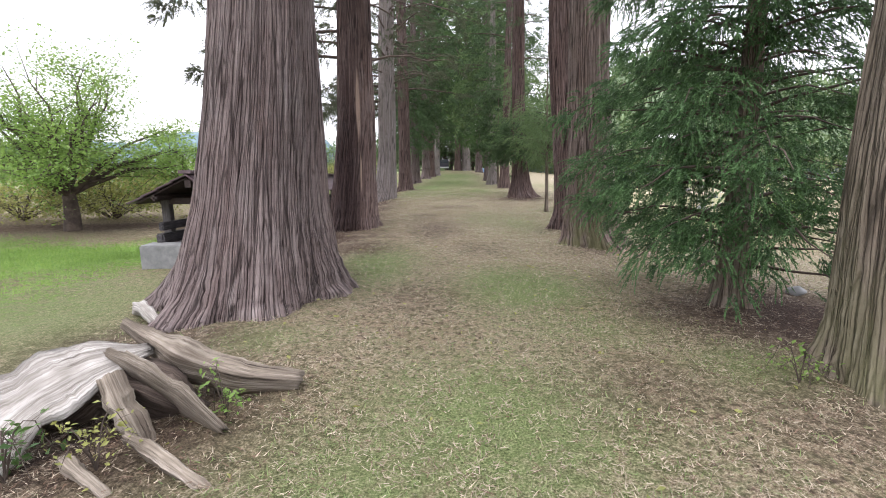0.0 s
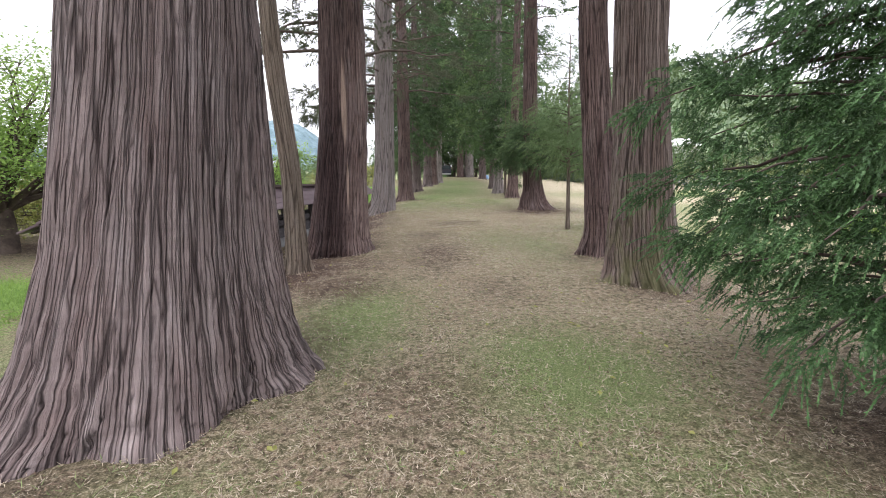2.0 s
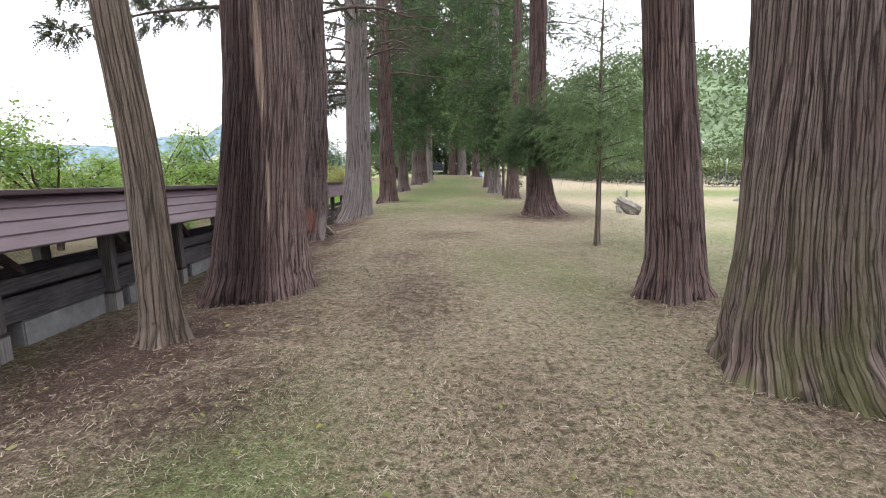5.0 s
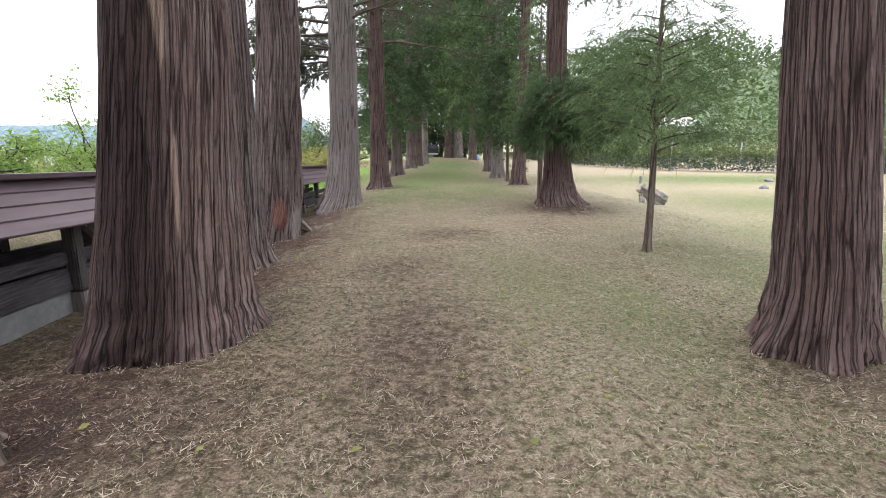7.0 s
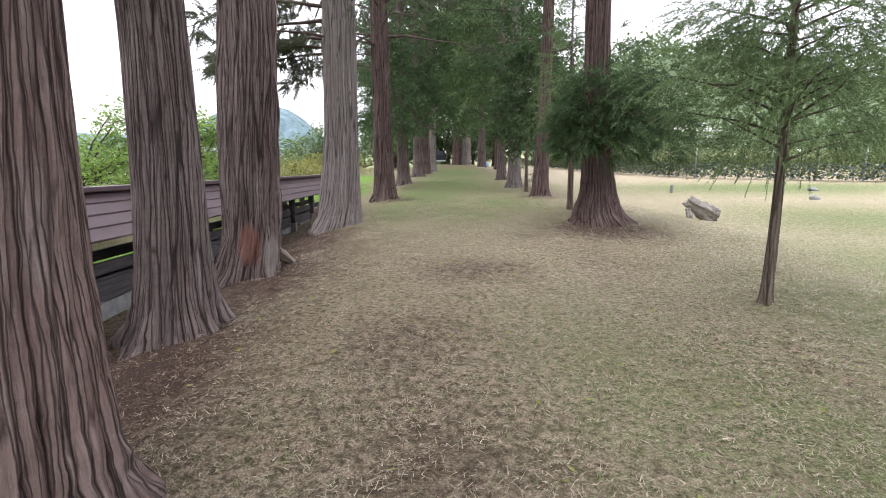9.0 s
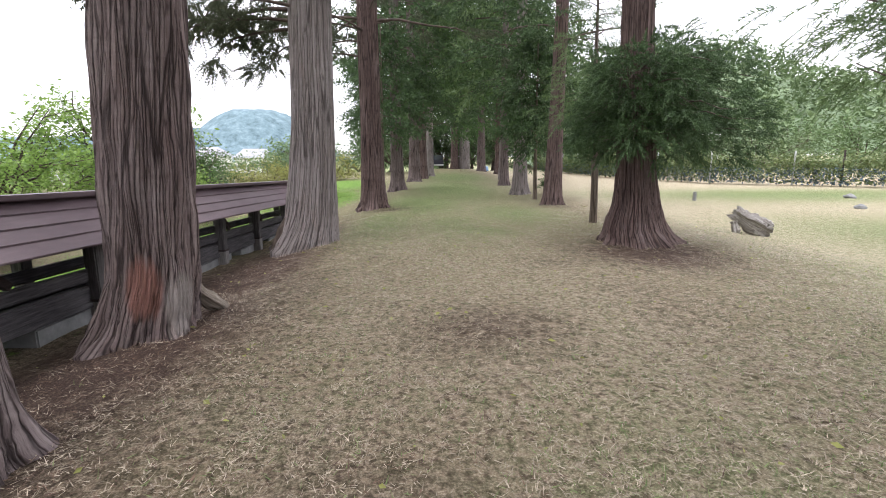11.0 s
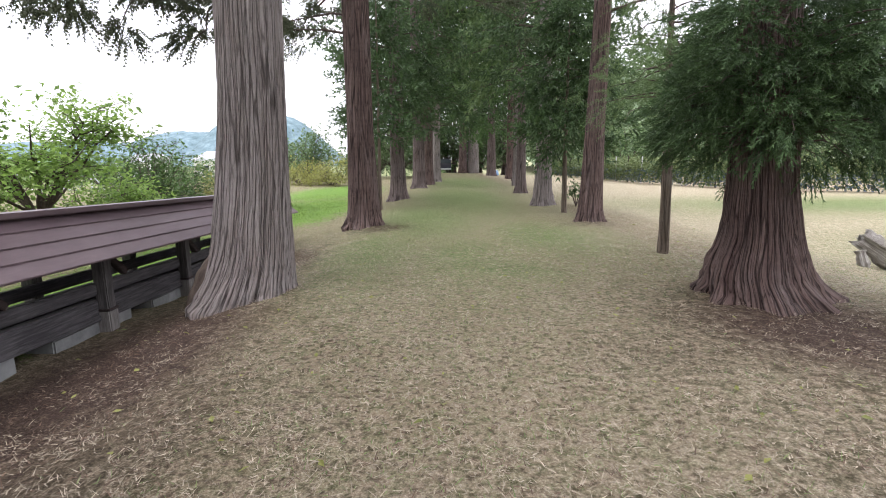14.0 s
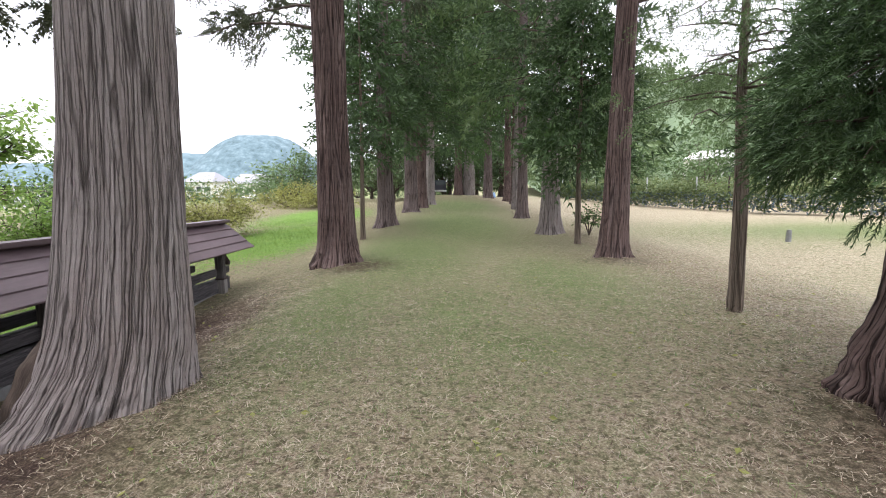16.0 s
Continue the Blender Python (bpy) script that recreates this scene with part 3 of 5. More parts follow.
def sprigs(rng, pos, aim, length, rows, needle, width, droop=0.35, fan=3, stem=0.0):
    """Needle sprays: along each drooping axis stand rows of thin needles. Returns vertices and triangles."""
    n = len(pos)
    aim = norm(aim)
    side = norm(np.cross(aim, norm(rng.normal(size=(n, 3)))))
    third = np.cross(aim, side)
    L = length * rng.uniform(0.6, 1.25, (n, 1))
    vs = []
    for i in range(rows):
        s = (i + 0.6) / rows
        p = pos + aim * L * s + np.array([0, 0, -1.0]) * (droop * L * s * s)
        for f in range(fan):
            ang = 2 * np.pi * (f / fan) + i * 0.9 + rng.uniform(-0.4, 0.4, (n, 1))
            out = side * np.cos(ang) + third * np.sin(ang)
            d = norm(out * 0.8 + aim * (0.55 + 0.6 * s) + np.array([0, 0, -0.25]))
            nl = needle * (1.1 - 0.55 * s) * rng.uniform(0.7, 1.3, (n, 1))
            wv = norm(np.cross(d, rng.normal(size=(n, 3)))) * width * 0.5
            vs.append(np.stack([p - wv, p + wv, p + d * nl], 1))
    if stem:
        edge = norm(np.cross(aim, rng.normal(size=(n, 3)))) * stem * 0.5
        for i in range(rows):
            a, b = i / rows, (i + 1.6) / rows
            pa, pb = (pos + aim * L * q + np.array([0, 0, -1.0]) * (droop * L * q * q) for q in (a, b))
            turn = (edge, np.cross(aim, edge))[i % 2]
            vs.insert((fan + 1) * i, np.stack([pa - turn, pa + turn, pb], 1))
        fan += 1
    v = np.concatenate(vs, 0).reshape(-1, 3)
    tip = np.repeat((np.arange(rows) + 0.6) / rows, fan * n * 3)
    return v, np.arange(len(v)).reshape(-1, 3), tip


def leaves(rng, pos, size, flat=0.5):
    """Two-triangle pointed leaves, each folded on its midrib."""
    n = len(pos)
    d = rng.normal(size=(n, 3))
    d[:, 2] = d[:, 2] * flat - 0.3
    d = norm(d)
    w = norm(np.cross(d, rng.normal(size=(n, 3)) * 0.5 + np.array([0, 0, 1.0])))
    up = np.cross(w, d)
    L = size * rng.uniform(0.55, 1.3, (n, 1))
    a, b = pos, pos + d * L
    m1 = pos + d * L * 0.45 + w * L * 0.27 + up * L * 0.08
    m2 = pos + d * L * 0.45 - w * L * 0.27 + up * L * 0.08
    v = np.stack([a, m1, b, m2], 1).reshape(-1, 3)
    i = np.arange(n)[:, None] * 4
    return v, np.concatenate([i + [0, 1, 2], i + [0, 2, 3]], 0)


def tube(path, radii, sides=6):
    """A tapering limb along a path."""
    path, radii = np.asarray(path, float), np.asarray(radii, float)
    t = norm(np.gradient(path, axis=0))
    ref = np.array([0.31, 0.17, 0.93]) if abs(t[0][2]) < 0.8 else np.array([1.0, 0.2, 0.0])
    s = norm(np.cross(t, ref))
    u = np.cross(t, s)
    a = np.linspace(0, 2 * np.pi, sides, endpoint=False)
    v = path[:, None] + radii[:, None, None] * (s[:, None] * np.cos(a)[None, :, None] + u[:, None] * np.sin(a)[None, :, None])
    n = len(path)
    i = np.arange(n - 1)[:, None] * sides
    j = np.arange(sides)[None, :]
    j2 = (j + 1) % sides
    f = np.stack([i + j, i + j2, i + sides + j2, i + sides + j], 2).reshape(-1, 4)
    return v.reshape(-1, 3), f


def joined(chunks):
    vs, fs, o = [], [], 0
    for v, f in chunks:
        vs.append(v)
        fs.append(f + o)
        o += len(v)
    return np.concatenate(vs), np.concatenate(fs)


def cedar(where, rb, bends, height, material, seed, label, crown_from, spread, limbs=46, per_limb=34, needles=None, spray=(0.6, 4, 0.24, 0.055), skirt=None, cluster=6, sag=0.3, lift_up=0.0, floor_z=None, boughs=(), lean_out=0.0, hang=0.15, loose=1.0, group="cedars along the avenue", **kw):
    """One cedar: furrowed trunk, tapering limbs, and a crown of needle sprays carried by the limbs."""
    rng = np.random.default_rng(seed + 100)
    x, y = where
    thing = new("cedar_tree")
    thing.location = (x, y, float(gz(x, y)))
    tagged(thing, label, "tree", group)
    me, axis = trunk_mesh("trunk", where, rb, bends, height, material, seed, **kw)
    new("trunk", me).parent = thing
    high, pos, aim = [], [], []
    floor_z = 0.72 * crown_from if floor_z is None else floor_z
    plan = []
    for i in range(limbs):
        h = crown_from + (height - crown_from) * ((i + rng.uniform(0, 1)) / limbs) ** 0.9
        frac = (h - crown_from) / (height - crown_from)
        plan.append((h, spread * (1.0 - 0.8 * frac) * rng.uniform(0.65, 1.15) * (0.75 + 0.25 * min(1, frac * 6)), per_limb, rng.uniform(0.0, 0.35)))
    if skirt:
        z0, z1, wide, count, per = skirt
        for i in range(count):
            u = (i + rng.uniform(0, 1)) / count
            plan.append((z0 + (z1 - z0) * u, wide * (0.55 + 0.45 * math.sin(math.pi * min(1, 0.25 + 0.75 * u))) * rng.uniform(0.6, 1.1), per, rng.uniform(0.1, 0.5)))
    plan = [(*q, None) for q in plan] + [(z, ln, per * 2.4, 0.18, radians(deg)) for z, deg, ln, per in boughs]
    for i, (h, ln, per, lift, heading) in enumerate(plan):
        ax, ay, ar = axis(h)
        az = i * 2.4 + rng.uniform(-0.5, 0.5) if heading is None else heading
        ln *= 1 - 0.55 * lean_out + lean_out * math.cos(az)
        s = np.linspace(0, 1, 6)[:, None]
        d = np.array([math.cos(az), math.sin(az), 0])
        path = np.array([ax, ay, h]) + d * (ar * 0.6 + ln * s) + np.array([0, 0, 1]) * ln * ((lift + lift_up) * s - sag * s * s)
        path = path + rng.normal(size=path.shape) * 0.03 * ln * s
        path[:, 2] = np.maximum(path[:, 2], 0.12)
        bit = tube(path, np.linspace(0.011 * ln + 0.006, 0.003, 6), 5)
        if h < 8 and y < 35:
            sheet("limb", *bit, material_limb, thing, True)
        else:
            high.append(bit)
        m = max(2, int(per * (0.22 if h > 9.5 and y < 34 else 1.0) * min(1.0, ln / spread) / cluster))
        q = rng.uniform(0.12, 1.05, (m, 1)) ** 0.8
        p = np.array([np.interp(q[:, 0], s[:, 0], path[:, c]) for c in range(3)]).T
        off = rng.normal(size=(m, 3)) * np.array([1, 1, 0.7]) * (loose if heading is None else 0.4) * (0.05 + 0.17 * min(ln, 2.2) * (0.35 + 0.65 * np.sin(np.pi * np.clip(q, 0, 1))))
        way = norm(d * 0.9 + norm(off) * 0.9 + np.array([0, 0, -hang]))
        # each frond: a fan of sprays lying roughly in one drooping plane
        flat = norm(np.cross(way, np.array([0, 0, 1.0]) + 0.35 * rng.normal(size=(m, 3))))
        for c in range(cluster):
            a = (c / max(1, cluster - 1) - 0.5) * 2.0 if cluster > 1 else 0.0
            back = abs(a) * 0.35
            pos.append(np.maximum(p + off + way * spray[0] * (0.35 - back) + flat * spray[0] * 0.45 * a + rng.normal(size=(m, 3)) * 0.03, np.array([-99, -99, 0.14])))
            aim.append(way * (1.0 - 0.25 * abs(a)) + flat * a * 0.75 + 0.12 * rng.normal(size=(m, 3)))
    if high:
        v, f = joined(high)
        tagged(sheet("branchwork", v, f, material_limb, thing, True), kind="stuff")
    pos, aim = np.concatenate(pos), np.concatenate(aim)
    ok = pos[:, 2] > floor_z + 0.15 * np.sin(pos[:, 0] * 7) * np.sin(pos[:, 1] * 6)
    v, f, tip = sprigs(rng, pos[ok], aim[ok], *spray)
    crown = tagged(sheet("crown", v, f, needles or CEDAR, thing), kind="stuff")
    crown.data.attributes.new("tip", "FLOAT", "POINT").data.foreach_set("value", tip.astype(np.float32))
    return thing


material_limb = wood("limb_bark", (0.03, 0.022, 0.018), (0.07, 0.052, 0.042), (0.13, 0.10, 0.085), (1, 1, 1), 0.9, 0.004)

L_BIG = dict(na=270, nz=92)
NEAR = (0.26, 7, 0.075, 0.022, 0.35, 4)
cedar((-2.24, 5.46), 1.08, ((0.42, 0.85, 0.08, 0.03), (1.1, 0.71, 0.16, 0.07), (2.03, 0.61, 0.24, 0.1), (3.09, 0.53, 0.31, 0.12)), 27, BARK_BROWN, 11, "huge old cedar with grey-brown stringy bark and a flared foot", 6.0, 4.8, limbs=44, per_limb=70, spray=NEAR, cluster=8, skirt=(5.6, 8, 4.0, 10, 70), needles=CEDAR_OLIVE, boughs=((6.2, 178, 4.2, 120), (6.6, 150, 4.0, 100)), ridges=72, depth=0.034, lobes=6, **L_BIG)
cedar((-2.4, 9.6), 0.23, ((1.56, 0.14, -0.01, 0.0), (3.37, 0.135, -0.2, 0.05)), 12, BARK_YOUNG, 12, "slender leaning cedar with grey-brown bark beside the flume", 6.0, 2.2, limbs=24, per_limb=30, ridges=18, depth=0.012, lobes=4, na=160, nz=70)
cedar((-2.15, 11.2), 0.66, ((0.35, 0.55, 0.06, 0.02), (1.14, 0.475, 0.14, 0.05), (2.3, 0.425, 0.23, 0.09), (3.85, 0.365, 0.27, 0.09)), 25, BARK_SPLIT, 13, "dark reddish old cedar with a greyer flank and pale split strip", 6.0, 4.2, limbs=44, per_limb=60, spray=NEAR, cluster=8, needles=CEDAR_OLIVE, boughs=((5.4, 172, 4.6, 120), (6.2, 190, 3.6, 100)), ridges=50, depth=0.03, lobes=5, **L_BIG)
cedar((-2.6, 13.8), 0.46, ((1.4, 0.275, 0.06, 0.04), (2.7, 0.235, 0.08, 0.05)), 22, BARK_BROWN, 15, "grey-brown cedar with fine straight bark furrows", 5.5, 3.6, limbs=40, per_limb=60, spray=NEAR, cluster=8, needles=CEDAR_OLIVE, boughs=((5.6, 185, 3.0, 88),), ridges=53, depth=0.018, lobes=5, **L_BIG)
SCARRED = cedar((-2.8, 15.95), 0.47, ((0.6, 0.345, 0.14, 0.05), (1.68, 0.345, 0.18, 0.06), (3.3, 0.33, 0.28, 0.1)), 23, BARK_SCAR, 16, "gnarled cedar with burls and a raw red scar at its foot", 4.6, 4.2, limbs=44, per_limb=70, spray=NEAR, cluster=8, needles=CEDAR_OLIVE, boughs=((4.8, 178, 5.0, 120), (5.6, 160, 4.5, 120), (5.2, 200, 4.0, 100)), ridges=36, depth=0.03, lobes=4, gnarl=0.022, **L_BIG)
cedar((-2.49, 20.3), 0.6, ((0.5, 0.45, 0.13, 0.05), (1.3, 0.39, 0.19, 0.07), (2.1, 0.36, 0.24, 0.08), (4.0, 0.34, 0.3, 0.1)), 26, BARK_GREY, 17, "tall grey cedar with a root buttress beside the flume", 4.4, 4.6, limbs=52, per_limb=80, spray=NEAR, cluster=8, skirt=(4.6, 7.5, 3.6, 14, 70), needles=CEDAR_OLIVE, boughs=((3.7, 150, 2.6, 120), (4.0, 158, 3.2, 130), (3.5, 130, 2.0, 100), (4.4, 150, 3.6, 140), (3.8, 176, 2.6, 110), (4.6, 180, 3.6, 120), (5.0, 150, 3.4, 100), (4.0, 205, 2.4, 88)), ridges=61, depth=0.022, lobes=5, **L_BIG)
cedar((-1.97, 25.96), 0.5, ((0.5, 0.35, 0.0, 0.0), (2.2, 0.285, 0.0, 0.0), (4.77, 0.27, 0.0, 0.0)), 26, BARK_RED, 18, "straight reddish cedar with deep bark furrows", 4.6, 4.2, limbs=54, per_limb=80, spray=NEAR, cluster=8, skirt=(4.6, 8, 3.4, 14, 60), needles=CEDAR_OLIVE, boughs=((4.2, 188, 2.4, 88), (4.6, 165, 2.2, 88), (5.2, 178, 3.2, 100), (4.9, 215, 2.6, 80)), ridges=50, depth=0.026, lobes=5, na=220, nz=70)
cedar((-1.82, 33.5), 0.44, ((1.89, 0.25, -0.03, 0.0), (4.5, 0.22, 0.0, 0.0)), 22, BARK_BROWN, 19, "cedar with a low skirt of dark needles", 3.4, 2.6, limbs=80, per_limb=44, ridges=36, depth=0.02, lobes=4, skirt=(2.3, 6, 1.5, 40, 40))
cedar((-2.12, 30.14), 0.09, ((1.04, 0.06, 0.02, 0.0), (1.8, 0.05, 0.04, 0.0)), 6.5, BARK_YOUNG, 20, "thin young cedar sapling by the path", 2.2, 1.4, limbs=36, per_limb=30, ridges=8, depth=0.004, lobes=3, na=24, nz=30, group="young cedars")
FAR = dict(na=56, nz=40, depth=0.025)
for i, (x, y, rb, r1, z1) in enumerate(((-1.37, 40.9, 0.49, 0.29, 2.1), (-0.95, 44.4, 0.43, 0.27, 2.1), (-0.5, 48.3, 0.42, 0.25, 2.2), (-0.9, 55.0, 0.45, 0.28, 2.1), (2.2, 70.0, 0.6, 0.42, 1.8),
                                        (3.4, 70.3, 0.7, 0.6, 2.4), (4.64, 62.1, 0.55, 0.38, 2.4), (5.72, 57.3, 0.4, 0.3, 1.6), (4.03, 42.4, 0.22, 0.16, 2.0), (3.32, 36.2, 0.3, 0.18, 1.9),
                                        (5.2, 50.0, 0.4, 0.26, 2.0), (-0.8, 64.0, 0.45, 0.3, 2.0))):
    cedar((x, y), rb, ((z1, r1, 0.0, 0.0), (z1 + 3, r1 * 0.9, 0.05 * (i % 3 - 1), 0.0)), 22 + (i * 7) % 5, (BARK_BROWN, BARK_RED, BARK_GREY)[i % 3], 40 + i, "tall far cedar closing the avenue",
          3.9 + (i * 5) % 3 * 0.8, 4.0, limbs=60, per_limb=42, needles=(CEDAR, CEDAR_MID, CEDAR, CEDAR_MID, CEDAR_DULL)[i % 5], spray=(0.85, 4, 0.36, 0.1), ridges=36, lobes=4, **FAR)

for i, (x, y) in enumerate(((-2.5, 79.0), (1.6, 84.0), (4.6, 82.0), (7.6, 76.0), (-5.5, 74.0))):
    cedar((x, y), 0.4, ((2.0, 0.25, 0.0, 0.0), (5.0, 0.22, 0.0, 0.0)), 17 + i, BARK_BROWN, 70 + i, "dense far cedar with dark needles to the ground", 0.9, 3.4, limbs=60, per_limb=34, spray=(0.95, 4, 0.42, 0.14), ridges=26, lobes=4, **FAR)

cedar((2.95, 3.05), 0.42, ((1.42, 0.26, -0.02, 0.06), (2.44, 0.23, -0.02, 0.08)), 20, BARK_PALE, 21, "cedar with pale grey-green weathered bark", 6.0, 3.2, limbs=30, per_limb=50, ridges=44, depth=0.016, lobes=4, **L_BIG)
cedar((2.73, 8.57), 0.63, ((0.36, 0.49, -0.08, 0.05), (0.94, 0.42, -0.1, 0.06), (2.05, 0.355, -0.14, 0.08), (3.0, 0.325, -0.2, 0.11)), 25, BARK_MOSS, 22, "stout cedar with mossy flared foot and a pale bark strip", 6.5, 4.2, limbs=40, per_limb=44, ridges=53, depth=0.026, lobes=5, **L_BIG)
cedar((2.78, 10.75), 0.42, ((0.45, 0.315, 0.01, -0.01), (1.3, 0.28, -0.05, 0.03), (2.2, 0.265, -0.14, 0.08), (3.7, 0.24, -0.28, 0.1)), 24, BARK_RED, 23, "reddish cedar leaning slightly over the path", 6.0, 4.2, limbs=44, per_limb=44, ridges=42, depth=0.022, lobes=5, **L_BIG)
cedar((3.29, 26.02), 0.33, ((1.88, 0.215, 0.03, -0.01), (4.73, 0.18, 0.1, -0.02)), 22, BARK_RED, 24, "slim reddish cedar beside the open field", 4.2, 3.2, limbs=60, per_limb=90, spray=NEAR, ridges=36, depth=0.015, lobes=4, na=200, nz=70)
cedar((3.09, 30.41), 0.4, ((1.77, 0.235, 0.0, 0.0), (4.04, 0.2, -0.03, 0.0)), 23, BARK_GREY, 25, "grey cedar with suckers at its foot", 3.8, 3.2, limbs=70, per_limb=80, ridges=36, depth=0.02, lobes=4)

cedar((2.95, 4.84), 0.2, ((0.82, 0.14, 0.01, 0.0), (1.93, 0.1, 0.0, 0.0)), 6.0, BARK_YOUNG, 31, "bushy young cedar with drooping green sprays to the ground", 0.6, 1.3, limbs=44, per_limb=76, cluster=8, floor_z=0.14, needles=CEDAR_FRESH,
      spray=(0.17, 9, 0.036, 0.009, 0.45, 3, 0.013), hang=0.3, loose=0.75, ridges=14, depth=0.01, lobes=4, group="young cedars", skirt=(0.4, 3.7, 1.4, 80, 92),
      boughs=((0.9, 120, 1.5, 73), (1.2, 150, 1.45, 73), (1.25, 105, 1.7, 83), (1.6, 130, 1.8, 89), (1.95, 112, 1.8, 89), (2.2, 145, 1.7, 83), (2.5, 122, 1.8, 89), (2.8, 100, 1.6, 73), (0.75, 200, 1.2, 57), (1.5, 185, 1.3, 64), (2.1, 215, 1.2, 57), (1.0, 250, 1.0, 51), (2.7, 205, 1.2, 60), (3.0, 250, 1.15, 60), (3.2, 165, 1.3, 66), (3.0, 300, 1.2, 56), (3.3, 20, 1.3, 60), (3.4, 215, 1.2, 60), (2.6, 280, 1.2, 56), (3.6, 130, 1.2, 56), (3.5, 260, 1.1, 50)))
cedar((3.01, 14.08), 0.07, ((1.04, 0.042, -0.01, 0.0), (2.8, 0.03, -0.05, 0.03)), 4.6, BARK_YOUNG, 32, "thin young cedar with a sparse airy crown", 1.35, 1.05, limbs=30, per_limb=56, sag=0.1, lift_up=0.15, cluster=5, needles=CEDAR_DULL,
      spray=(0.28, 8, 0.06, 0.008, 0.35, 3, 0.008), ridges=8, depth=0.004, lobes=3, na=32, nz=40, group="young cedars", skirt=(1.45, 2.8, 1.0, 22, 76), floor_z=1.2)
cedar((3.22, 19.66), 0.64, ((0.28, 0.45, -0.08, 0.05), (0.63, 0.36, -0.08, 0.05), (1.14, 0.3, -0.12, 0.07), (3.08, 0.25, -0.2, 0.11)), 22, BARK_RED, 33, "old cedar with dense low foliage and a flared furrowed foot", 4.6, 1.9, limbs=34, per_limb=60, needles=CEDAR,
      spray=(0.24, 8, 0.07, 0.011, 0.25, 3, 0.013), ridges=50, depth=0.03, lobes=7, skirt=(1.45, 2.95, 1.5, 96, 116), floor_z=1.2, sag=0.34, lean_out=0.35, hang=0.16, loose=0.85, cluster=8, **L_BIG)
cedar((3.25, 22.09), 0.08, ((1.32, 0.07, -0.02, 0.0), (2.46, 0.045, -0.08, 0.04)), 5.5, BARK_YOUNG, 34, "young cedar with a knobbly thin trunk", 2.1, 1.15, limbs=40, per_limb=44, needles=CEDAR_DULL, spray=(0.28, 8, 0.075, 0.009), ridges=8, depth=0.006,
      lobes=3, na=32, nz=50, gnarl=0.004, group="young cedars", skirt=(2.0, 3.2, 1.05, 12, 40), floor_z=1.9)
cedar((3.2, 28.05), 0.08, ((1.07, 0.06, -0.01, 0.0), (1.71, 0.05, -0.02, 0.0)), 5.5, BARK_YOUNG, 35, "thin young cedar sapling by the field", 1.8, 1.3, limbs=44, per_limb=40, ridges=8, depth=0.004, lobes=3, na=24, nz=30, group="young cedars")


